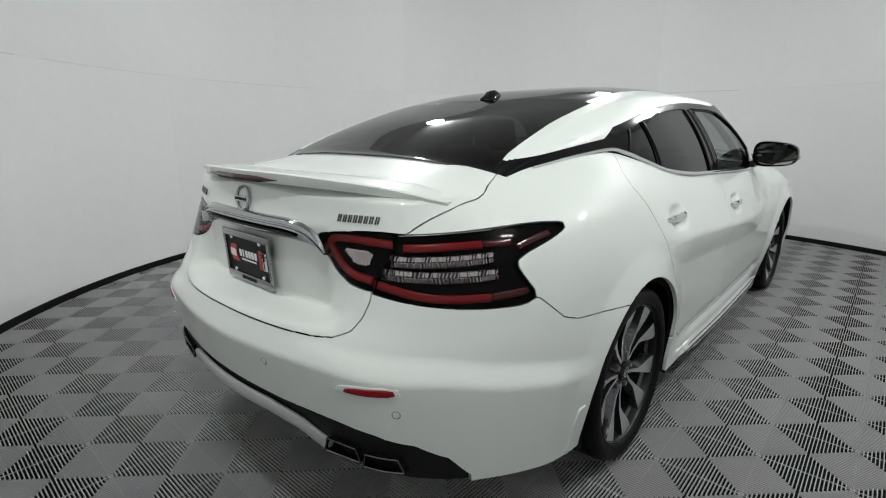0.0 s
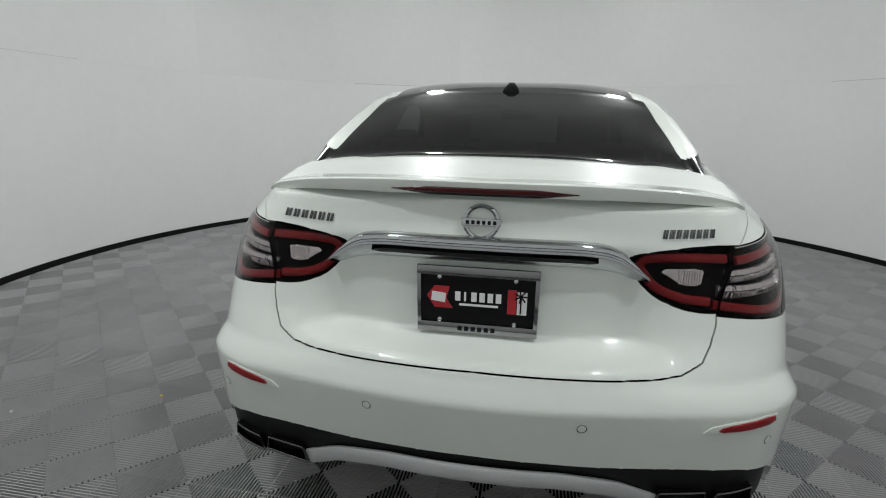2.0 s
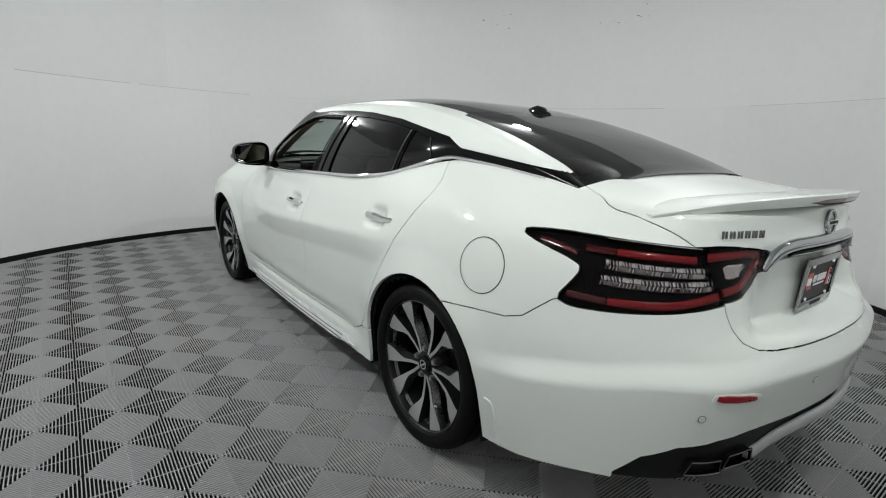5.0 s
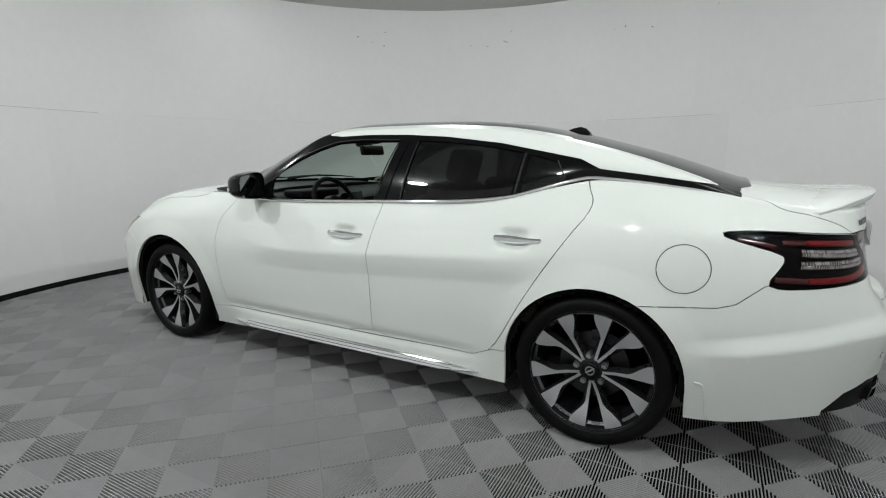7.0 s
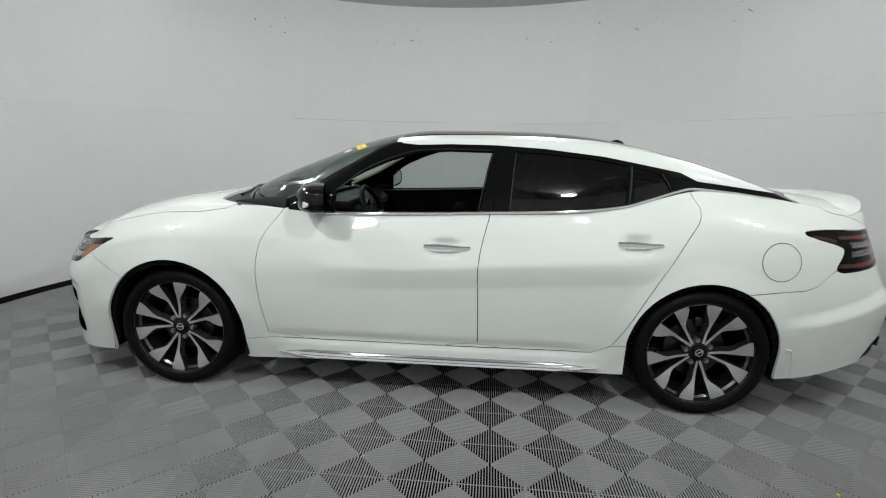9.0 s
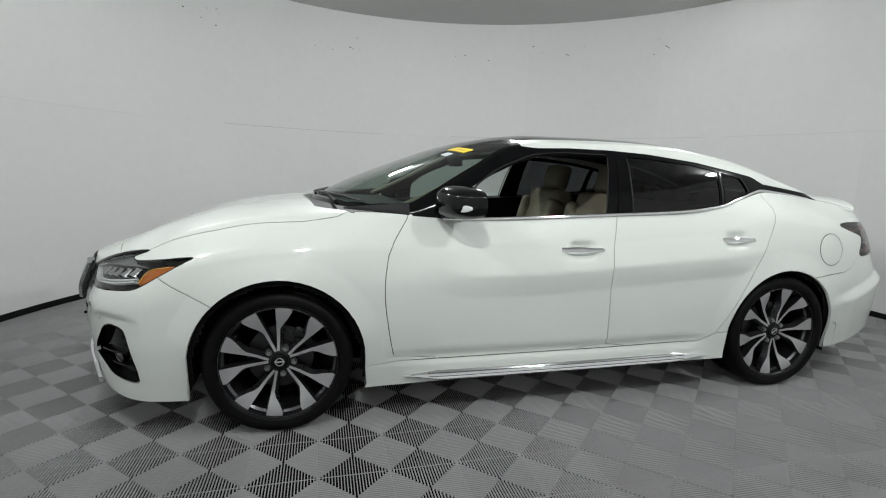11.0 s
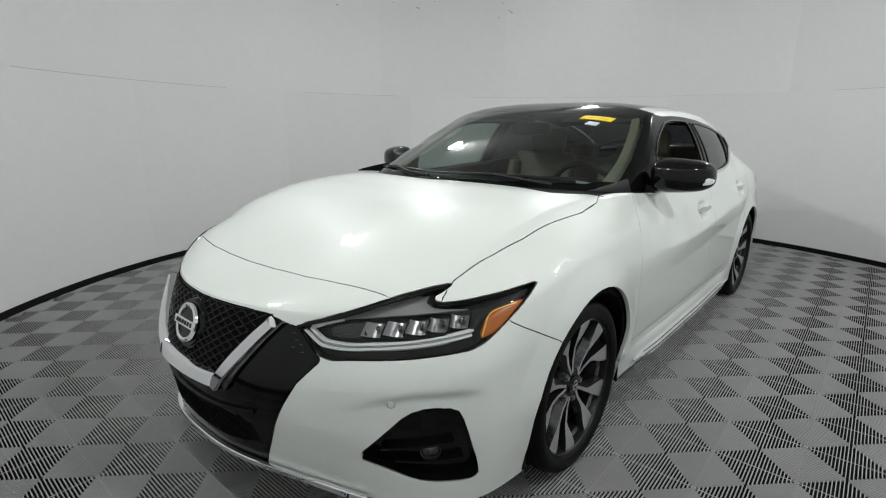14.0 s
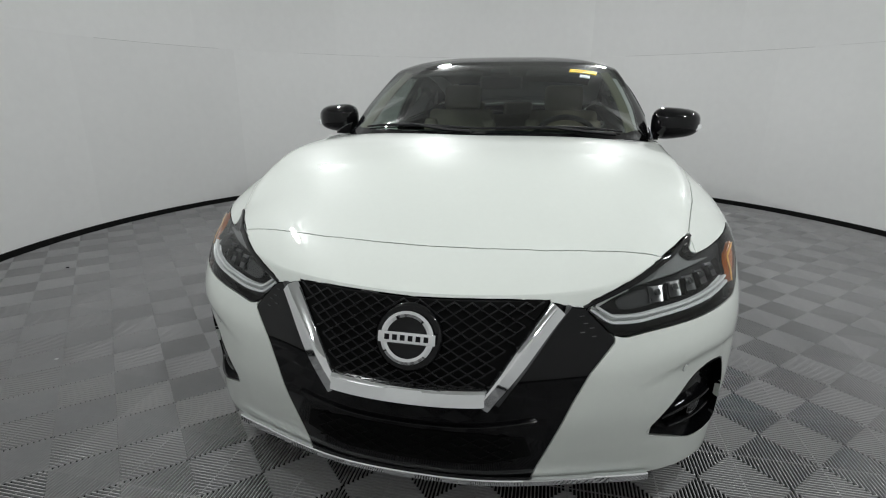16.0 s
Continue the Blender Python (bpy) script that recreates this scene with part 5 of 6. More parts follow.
ribbon(bm, [Vector((float(te_x(abs(y))) + 0.0085, y, float(te_z(abs(y))) - 0.024)) for y in yy], [(0.22, 0, -1)] * 41, [0.0068 * (1 if abs(y) < 0.13 else max(0.10, (0.205 - abs(y)) / 0.075)) for y in yy], [(-1, 0, 0.2)] * 41, 0.006)
part("high_brake_light", bm, RED_DARK, spoiler, "dark red strip light under the spoiler")
bm = bmesh.new()
ribbon(bm, [Vector((float(te_x(abs(y))) + 0.008, y, float(te_z(abs(y))) - 0.025)) for y in yy], [(0.22, 0, -1)] * 41, [0.0100 * (1 if abs(y) < 0.12 else max(0.10, (0.205 - abs(y)) / 0.085)) for y in yy], [(-1, 0, 0.2)] * 41, 0.004)
part("brake_light_housing", bm, BLACK_PLASTIC, spoiler)

# bumper details
for side, o in ((1, -0.008), (-1, 0.014)):
    bm = bmesh.new()
    laid_patch(bm, "R", [((0.484 + o) * side, 0.555), ((0.512 + o) * side, 0.580), ((0.655 + o) * side, 0.598), ((0.662 + o) * side, 0.569), ((0.570 + o) * side, 0.557)], 0.004, -0.001)
    pocket = part("reflector_pocket", bm, PAINT, car)
    bm = bmesh.new()
    laid_patch(bm, "R", [((0.518 + o) * side, 0.563), ((0.530 + o) * side, 0.577), ((0.646 + o) * side, 0.594), ((0.652 + o) * side, 0.575), ((0.575 + o) * side, 0.565)], 0.005, 0.002)
    part("rear_reflector", bm, RED_LENS, pocket, "narrow red bumper reflector")
for y, z in ((0.242, 0.566), (-0.242, 0.566), (0.662, 0.522), (-0.662, 0.522)):
    p, n = land("R", y, z, 0.0)
    bm = bmesh.new()
    turned(bm, [(0.0005, 0.0022), (0.0085, 0.002), (0.0095, 0.0005)], 20, Matrix.Translation(p) @ n.to_track_quat("Y", "Z").to_matrix().to_4x4())
    sensor = part("parking_sensor", bm, PAINT, car)
    bm = bmesh.new()
    turned(bm, [(0.0095, 0.001), (0.0098, 0.0014), (0.0112, 0.001)], 20, Matrix.Translation(p) @ n.to_track_quat("Y", "Z").to_matrix().to_4x4())
    part("sensor_ring", bm, STEEL, sensor)
bm = bmesh.new()
sk = curve_pts([(-0.43, 0.342), (-0.385, 0.362), (-0.335, 0.384), (-0.27, 0.398), (-0.18, 0.409), (0.0, 0.411), (0.18, 0.409), (0.27, 0.398), (0.335, 0.384), (0.385, 0.362), (0.43, 0.342)], 71)
mids = [Vector((-2.478 + 0.40 * y * y, y, z)) for y, z in sk]
across = []
for k in range(71):
    d = mids[min(k + 1, 70)] - mids[max(k - 1, 0)]
    across.append(Vector((-1, 0, 0)).cross(d))
ribbon(bm, mids, across, 0.022, [(-1, 0, 0.35)] * 71, 0.012)
part("skid_trim", bm, SILVER_PAINT, car, "satin silver trim along the lower bumper")
for side in (1, -1):
    for y0, y1 in ((0.425, 0.548), (0.556, 0.662)):
        loop = [(y0, 0.338), (y1, 0.345), (y1 - 0.010, 0.386), (y0 + 0.012, 0.380)]
        dense = []
        for q, r in zip(loop, loop[1:] + loop[:1]):
            dense += [tuple(np.array(q) + (np.array(r) - np.array(q)) * k / 8) for k in range(8)]
        pts = [land("R", a * side, max(b, 0.352 if a > 0.5 else 0.362), 0.003)[0] for a, b in dense]
        pts = [Vector((p.x, p.y, b)) for p, (a, b) in zip(pts, dense)]
        bm = bmesh.new()
        tube(bm, pts, 0.0035, 6, closed=True)
        tip = part("exhaust_finisher", bm, DARK_CHROME, car, "dark chrome exhaust finisher")
        bm = bmesh.new()
        n = len(pts)
        a = [bm.verts.new(v) for v in pts]
        b = [bm.verts.new(v + Vector((0.08, 0, 0))) for v in pts]
        for k in range(n):
            bm.faces.new((a[k], a[(k + 1) % n], b[(k + 1) % n], b[k]))
        bm.faces.new(b)
        part("exhaust_mouth", bm, DARK, tip)

# roof aerial
bm = bmesh.new()
prof = [(-1.172, 0.030, 0.002), (-1.165, 0.034, 0.016), (-1.14, 0.030, 0.034), (-1.11, 0.024, 0.036), (-1.07, 0.015, 0.020), (-1.045, 0.006, 0.006)]
rows = []
for x, w, h in prof:
    zb = land("T", x, 0.002, -0.004, cab_tree)[0].z
    rows.append([bm.verts.new(q) for q in ((x, -w * 1.15, zb), (x, -w, zb + h * 0.55), (x, -w * 0.45, zb + h), (x, w * 0.45, zb + h), (x, w, zb + h * 0.55), (x, w * 1.15, zb))])
for a, b in zip(rows, rows[1:]):
    for j in range(5):
        bm.faces.new((a[j], a[j + 1], b[j + 1], b[j]))
bm.faces.new(rows[0])
bm.faces.new(rows[-1][::-1])
part("roof_aerial", bm, BLACK_GLOSS, car, "small black aerial fin on the roof")

# ---- nose ----
def mesh_rows(bm, z0, z1, pitch, width_at, cell, off):
    k = 0
    z = z0
    while z <= z1:
        w = width_at(z)
        if w > cell:
            m = int(w / (cell / 2))
            pts = []
            for j in range(-m, m + 1):
                y = j * cell / 2
                zz = z + (pitch * 0.46 if (j + k) % 2 else -pitch * 0.46)
                pts.append(land("F", y, min(max(zz, z0), z1), off)[0])
            tube(bm, pts, 0.0024, 5)
        z += pitch
        k += 1


bm = bmesh.new()
laid_patch(bm, "F", [(-0.315, 0.733), (0.315, 0.733), (0.175, 0.535), (-0.175, 0.535)], 0.001, 0.0015, rounds=0, rows=10)
grille = part("grille", bm, DARK, car, "black mesh grille inside a chrome frame")
bm = bmesh.new()
mesh_rows(bm, 0.545, 0.731, 0.0128, lambda z: 0.172 + (z - 0.545) * 0.74, 0.040, 0.008)
part("grille_mesh", bm, GRILLE_BLACK, grille)
for side in (1, -1):
    bm = bmesh.new()
    keys = curve_pts([(0.330, 0.717), (0.292, 0.670), (0.242, 0.600), (0.199, 0.540), (0.176, 0.505)], 31)
    got = [land("F", side * y, z, 0.004) for y, z in keys]
    lean = [Vector((g[1].x, g[1].y, 0.06)).normalized() for g in got]
    across = [lean[k].cross(got[min(k + 1, 30)][0] - got[max(k - 1, 0)][0]) for k in range(31)]
    ribbon(bm, [g[0] for g in got], across, [0.0215 - 0.003 * abs(k - 15) / 15 for k in range(31)], lean, 0.030)
    part("grille_frame_arm", bm, CHROME, grille, "chrome arm of the V-shaped frame")
    bm = bmesh.new()
    got = [land("F", side * (y + 0.029), z, 0.002) for y, z in keys]
    across = [got[k][1].cross(got[min(k + 1, 30)][0] - got[max(k - 1, 0)][0]) for k in range(31)]
    ribbon(bm, [g[0] for g in got], across, [0.004 + 0.009 * k / 30 for k in range(31)], [g[1] for g in got], 0.014)
    part("grille_frame_outer_edge", bm, DARK_CHROME, grille, "dark outer edge of the frame")
bm = bmesh.new()
keys = [(y, 0.523 + 0.10 * y * y) for y in np.linspace(-0.178, 0.178, 31)]
got = [land("F", y, z, 0.004) for y, z in keys]
ribbon(bm, [g[0] for g in got], [(-0.34, 0, 1)] * 31, [0.0235] * 31, [g[1] for g in got], 0.030)
part("grille_frame_foot", bm, CHROME, grille, "chrome foot of the V-shaped frame")
p, n = land("F", 0.0, 0.651, 0.012)
m = Matrix.Translation(p) @ n.to_track_quat("Y", "Z").to_matrix().to_4x4()
bm = bmesh.new()
turned(bm, [(0.0005, 0.004), (0.075, 0.002), (0.082, -0.006), (0.083, -0.02)], 48, m)
part("emblem_plate", bm, BLACK_GLOSS, grille)
emblem(p + n * 0.006, n, 0.064, "front_emblem", car, "round chrome emblem on the grille")
# small bright slots beside the frame
for side in (1, -1):
    for y, z in ((0.392, 0.690), (0.402, 0.672), (0.396, 0.652), (0.418, 0.660), (0.424, 0.640)):
        p, n = land("F", side * y, z, 0.0005)
        bm = bmesh.new()
        box(bm, 0.013, 0.003, 0.0028, Matrix.Translation(p) @ n.to_track_quat("Y", "Z").to_matrix().to_4x4(), 0.0008, 1)
        part("vent_slot", bm, DARK_CHROME, grille, smooth=False)
# the lower intake
bm = bmesh.new()
laid_patch(bm, "F", [(-0.27, 0.415), (0.27, 0.415), (0.30, 0.315), (-0.30, 0.315)], 0.001, 0.0015, rounds=1, rows=8)
intake = part("lower_intake", bm, DARK, car, "black lower air intake with mesh")
bm = bmesh.new()
mesh_rows(bm, 0.325, 0.408, 0.018, lambda z: 0.265, 0.05, 0.006)
part("intake_mesh", bm, DARK, intake)
bm = bmesh.new()
keys = [(y, 0.432 + 0.14 * y * y) for y in np.linspace(-0.30, 0.30, 31)]
got = [land("F", y, z, 0.0) for y, z in keys]
ribbon(bm, [g[0] for g in got], [(0, 0, 1)] * 31, 0.007, [g[1] for g in got], 0.010)
part("intake_lip", bm, BLACK_GLOSS, intake)
bm = bmesh.new()
pts, nrm = [], []
for s in np.linspace(-0.60, 0.60, 71):
    run = int(np.argmax(py))
    x, z, ax, ay = (float(np.interp(abs(s), py[:run], q[:run])) for q in (wall_p[:, 0, 0], wall_p[:, 0, 2], nx, ny))
    pts.append(Vector((x + 0.004 * ax, s, z + 0.004)))
    nrm.append(Vector((ax, math.copysign(ay, s), 0.1)).normalized())
ribbon(bm, pts, [(0, 0, 1)] * 71, [0.010 if abs(s) < 0.45 else 0.013 for s in np.linspace(-0.60, 0.60, 71)], nrm, 0.014)
part("chin_lip", bm, CHROME, car, "chrome lip along the lower front edge")
for side in (1, -1):
    p, n = land("F", side * 0.668, 0.523, 0.0)
    bm = bmesh.new()
    turned(bm, [(0.0005, 0.0022), (0.0085, 0.002), (0.0098, 0.0005)], 20, Matrix.Translation(p) @ n.to_track_quat("Y", "Z").to_matrix().to_4x4())
    sensor = part("parking_sensor", bm, PAINT, car)
    bm = bmesh.new()
    turned(bm, [(0.0095, 0.001), (0.0098, 0.0018), (0.0118, 0.001)], 20, Matrix.Translation(p) @ n.to_track_quat("Y", "Z").to_matrix().to_4x4())
    part("sensor_ring", bm, CHROME, sensor)

# wipers, windscreen stickers, edge seals
base_x = pchip((0.0, 0.15, 0.34, 0.51, 0.62), (1.190, 1.172, 1.118, 1.030, 0.945))
for y0, y1 in ((0.60, -0.02), (0.0, -0.58)):
    bm = bmesh.new()
    pts = []
    for k in range(17):
        y = y0 + (y1 - y0) * k / 16
        q = land("T", float(base_x(abs(y))), abs(y), 0.010, cab_tree)[0]
        pts.append(Vector((q.x, y, q.z)))
    tube(bm, pts, [0.0035 + 0.0045 * math.sin(math.pi * k / 16) for k in range(17)], 6)
    wiper = part("wiper", bm, BLACK_PLASTIC, car, "black wiper parked at the windscreen foot")
    bm = bmesh.new()
    foot_y = y0 - 0.16
    q = land("T", float(base_x(abs(foot_y))) + 0.03, abs(foot_y), 0.006, cab_tree)[0]
    tube(bm, [Vector((q.x, foot_y + 0.12, q.z)), Vector((q.x + 0.01, foot_y, q.z + 0.010)), pts[9] + Vector((0, 0, 0.006))], [0.010, 0.008, 0.005], 8)
    part("wiper_arm", bm, BLACK_PLASTIC, wiper)
bm = bmesh.new()
laid_patch(bm, "T", [(0.482, 0.366), (0.427, 0.373), (0.374, 0.514), (0.428, 0.509)], 0.0006, 0.001, cab_tree, 0)
sticker = part("windscreen_sticker", bm, YELLOW_PAPER, car, "yellow paper sticker on the windscreen")
bm = bmesh.new()
laid_patch(bm, "T", [(0.450, 0.394), (0.443, 0.398), (0.410, 0.489), (0.417, 0.488)], 0.0004, 0.0020, cab_tree, 0)
part("sticker_print", bm, material("faded_ink", (0.42, 0.30, 0.03), 0.6, vary=0.05), sticker)
bm = bmesh.new()
laid_patch(bm, "T", [(0.533, 0.418), (0.492, 0.424), (0.474, 0.474), (0.516, 0.472)], 0.0006, 0.001, cab_tree, 0)
part("service_label", bm, material("pale_label", (0.55, 0.60, 0.62), 0.5, vary=0.05), car, "small pale blue label on the windscreen")

# black edge of the cowl where windscreen and wing meet
for side in (1, -1):
    bm = bmesh.new()
    keys = curve_pts([(1.07, 0.700, 1.017), (1.02, 0.716, 1.018), (0.92, 0.734, 1.019), (0.76, 0.752, 1.018)], 20)
    ribbon(bm, [Vector((x, side * y, z)) for x, y, z in keys], [(0, -0.35 * side, 1)] * 20, [0.003 + 0.030 * k / 19 for k in range(20)], [(0.3, side, 0.4)] * 20, 0.004)
    part("cowl_edge", bm, BLACK_PLASTIC, car)

# ---- sides ----
def handle(x0, x1, z, door, door_other):
    bm = bmesh.new()
    y = land("S", (x0 + x1) / 2, z + 0.05)[0].y + 0.012
    rows = []
    for k in range(15):
        f = k / 14
        x = x0 + (x1 - x0) * f
        h = 0.0155 * (0.55 + 0.45 * math.sin(math.pi * min(1, f * 1.2 + 0.12))) + 0.002
        yy = y + 0.012 * math.sin(math.pi * f) ** 0.7 - (0.010 if k in (0, 14) else 0)
        rows.append([bm.verts.new((x, yy + a * 0.011, z + b * h)) for a, b in ((-1, -0.8), (0.2, -1), (1, -0.45), (1, 0.45), (0.2, 1), (-1, 0.8))])
    for a, b in zip(rows, rows[1:]):
        for j in range(6):
            bm.faces.new((a[j], a[(j + 1) % 6], b[(j + 1) % 6], b[j]))
    bm.faces.new(rows[0])
    bm.faces.new(rows[-1][::-1])
    a = part("door_handle", bm, CHROME, door, "chrome pull handle")
    flip(a).parent = door_other


handle(0.000, -0.245, 0.826, door_f[0], door_f[1])
handle(-0.945, -1.178, 0.868, door_r[0], door_r[1])

# bright lines: belt, sill
bm = bmesh.new()
xs = np.linspace(0.60, -1.76, 90)
ribbon(bm, [Vector((x, float(belt_y(x)) + 0.004, float(belt_z(x)) + 0.004)) for x in xs], [(0, -0.25, 1)] * 90, [0.0075 if x > -1.3 else max(0.003, 0.0075 - (-1.3 - x) * 0.008) for x in xs], [(0, 1, 0.3)] * 90, 0.006)
part("belt_trim", bm, CHROME, car, "chrome strip under the side windows", mirror=True)
bm = bmesh.new()
xs = np.linspace(0.79, -0.90, 60)
mids = [land("S", x, 0.221 + 0.004 * (0.79 - x), 0.0) for x in xs]
ribbon(bm, [m[0] + Vector((0, 0.008, 0)) for m in mids], [(0, -0.65, 1)] * 60, [0.024 * min(1, 0.15 + (0.79 - x) / 0.2, 0.05 + (x + 0.90) / 0.22) for x in xs], [(0, 0.84, 0.54)] * 60, 0.009)
sills = part("sill_trim", bm, CHROME, car, "chrome strip along the sill", mirror=True)
for shift in (-0.006, 0.008):
    bm = bmesh.new()
    ribbon(bm, [m[0] + Vector((0, 0.0126 - 0.65 * shift, shift)) for m in mids[4:-5]], [(0, -0.65, 1)] * 51, 0.0016, [(0, 0.84, 0.54)] * 51, 0.009)
    a = part("sill_groove", bm, STEEL, sills[0])
    flip(a).parent = sills[1]
bm = bmesh.new()
laid_strip(bm, "S", [(-1.79, 0.375), (-1.815, 0.37), (-1.826, 0.34), (-1.838, 0.25), (-1.842, 0.222)], 0.004, 0.005, 24, 0.0)
part("rear_arch_spat", bm, PAINT, car, mirror=True)

# window pillar bright edges and dividing bars
for keys, half, mat, nm in (
    ([(-0.337, 1.008), (-0.365, 1.15), (-0.395, 1.300)], 0.002, DARK, "door_gap_bead"),
    ([(-0.425, 1.010), (-0.438, 1.16), (-0.452, 1.295)], 0.0035, BLACK_PLASTIC, "window_bead"),
    ([(-0.268, 1.003), (-0.298, 1.15), (-0.335, 1.292)], 0.003, BLACK_PLASTIC, "window_bead"),
    ([(-1.013, 1.060), (-1.024, 1.15), (-1.032, 1.236)], 0.006, BLACK_PLASTIC, "division_bar"),
    ([(-1.017, 1.060), (-1.028, 1.15), (-1.036, 1.236)], 0.0016, DARK, "division_bead"),
    ([(-1.222, 1.128), (-1.203, 1.165), (-1.18, 1.204)], 0.003, BLACK_PLASTIC, "quarter_bead"),
    ([(0.478, 1.09), (0.33, 1.201), (0.19, 1.262), (0.06, 1.299), (-0.1, 1.309), (-0.335, 1.305)], 0.004, BLACK_PLASTIC, "window_top_bead"),
):
    bm = bmesh.new()
    laid_strip(bm, "S", keys, half, 0.004, 30, 0.001, cab_tree)
    part(nm, bm, mat, car, mirror=True)

# fuel flap, a round panel with its gap
p, n = land("S", -1.718, 0.807)
for r0, r1, h, mat, nm in ((0.0, 0.0885, 0.0012, PAINT, "fuel_flap"), (0.0885, 0.0915, 0.0014, STEEL, "fuel_flap_gap")):
    bm = bmesh.new()
    rings = []
    for k in range(5):
        r = r0 + (r1 - r0) * k / 4 + 0.0004
        ring = []
        for j in range(56):
            a = 2 * math.pi * j / 56
            q, m = land("S", -1.718 + r * 1.03 * math.cos(a), 0.807 + r * math.sin(a), h if k < 4 else h - 0.001)
            ring.append(bm.verts.new(q))
        rings.append(ring)
    for a, b in zip(rings, rings[1:]):
        for j in range(56):
            bm.faces.new((a[j], a[(j + 1) % 56], b[(j + 1) % 56], b[j]))
    part(nm, bm, mat, car)

# door mirrors
bm = bmesh.new()
rows = []
for x, w, h, dy in ((0.640, 0.30, 0.34, -0.01), (0.625, 0.66, 0.66, -0.005), (0.595, 0.90, 0.88, 0), (0.555, 1.0, 1.0, 0.004), (0.515, 1.0, 0.99, 0.006), (0.492, 0.96, 0.95, 0.006)):
    ring = []
    for j in range(28):
        a = 2 * math.pi * j / 28
        c, s = math.cos(a), math.sin(a)
        u = math.copysign(abs(c) ** 0.62, c) * 0.122 * w
        v = math.copysign(abs(s) ** 0.62, s) * (0.076 - 0.011 * (u / 0.122)) * h
        ring.append(bm.verts.new((x - 0.035 * (u / 0.122), 0.905 + u + dy, 1.060 + v)))
    rows.append(ring)
for a, b in zip(rows, rows[1:]):
    for j in range(28):
        bm.faces.new((a[j], a[(j + 1) % 28], b[(j + 1) % 28], b[j]))
bm.faces.new(rows[0])
mirrors = part("door_mirror", bm, BLACK_GLOSS, car, "gloss black door mirror with clear repeater", mirror=True)
bm = bmesh.new()
ring = []
for j in range(28):
    c, d = math.cos(2 * math.pi * j / 28), math.sin(2 * math.pi * j / 28)
    ring.append(bm.verts.new((0.498 - 0.035 * c, 0.910 + math.copysign(abs(c) ** 0.62, c) * 0.110, 1.060 + math.copysign(abs(d) ** 0.62, d) * 0.064)))
bm.faces.new(ring)
a = part("mirror_glass", bm, material("mirror_silver", (0.55, 0.57, 0.58), 0.02, 1.0), mirrors[0], smooth=False)
flip(a).parent = mirrors[1]
bm = bmesh.new()
ribbon(bm, [Vector((0.590 - 0.060 * f, 0.962 + 0.070 * math.sin(f * math.pi / 2), 1.038 + 0.006 * f)) for f in np.linspace(0, 1, 14)], [(0, 0, 1)] * 14, [0.006 + 0.010 * math.sin(math.pi * (0.15 + 0.85 * f)) for f in np.linspace(0, 1, 14)], [Vector((1 - f * 0.8, 0.4 + f * 0.6, 0)).normalized() for f in np.linspace(0, 1, 14)], 0.006)
a = part("repeater", bm, LAMP_GREY, mirrors[0], "clear grey turn repeater")
flip(a).parent = mirrors[1]
bm = bmesh.new()
prism(bm, [(-0.07, -0.012), (0.07, -0.012), (0.045, 0.022), (-0.03, 0.022)], 0.075, Matrix.Translation((0.555, 0.745, 0.992)))
a = part("mirror_foot", bm, BLACK_GLOSS, mirrors[0])
flip(a).parent = mirrors[1]

# right front window is shut, the left one is wound down
cab.panel("front_window", "front_window", SIDE_GLASS, car, gap=0, lip=0, out=-0.006, sides=(-1,))

# ---- cabin ----
cabin_roof = Shell([roof_p[int(N_X * 0.33):int(N_X * 0.75), 2:]])
cabin_roof.lab[:] = "lining"
cabin_roof.panel("headlining", "lining", CLOTH, car, gap=0, lip=0, out=-0.045)
bm = bmesh.new()
box(bm, 2.3, 1.42, 0.04, Matrix.Translation((-0.35, 0, 0.27)))
part("cabin_floor", bm, CLOTH, car)
bm = bmesh.new()
dash = [(0.98, 0.50), (0.98, 0.985), (0.86, 1.0), (0.66, 0.985), (0.54, 0.955), (0.50, 0.91), (0.53, 0.84), (0.60, 0.78), (0.62, 0.50)]
prism(bm, dash, 1.42, Matrix.Translation((0, -0.71, 0)))
bmesh.ops.bevel(bm, geom=bm.edges[:], offset=0.012, segments=2, affect="EDGES")
dashboard = part("dashboard", bm, DASH, car, "dark moulded dashboard")
bm = bmesh.new()
box(bm, 0.16, 0.36, 0.05, Matrix.Translation((0.56, 0.37, 0.985)), 0.02, 3)
part("instrument_hood", bm, DASH, dashboard)
bm = bmesh.new()
box(bm, 0.02, 0.22, 0.13, Matrix.Translation((0.515, 0.0, 0.90)) @ Matrix.Rotation(0.25, 4, "Y"), 0.006)
part("centre_screen", bm, BLACK_GLOSS, dashboard)
bm = bmesh.new()
box(bm, 0.95, 0.24, 0.34, Matrix.Translation((0.12, 0, 0.44)), 0.03, 3)
part("centre_console", bm, DASH, car)

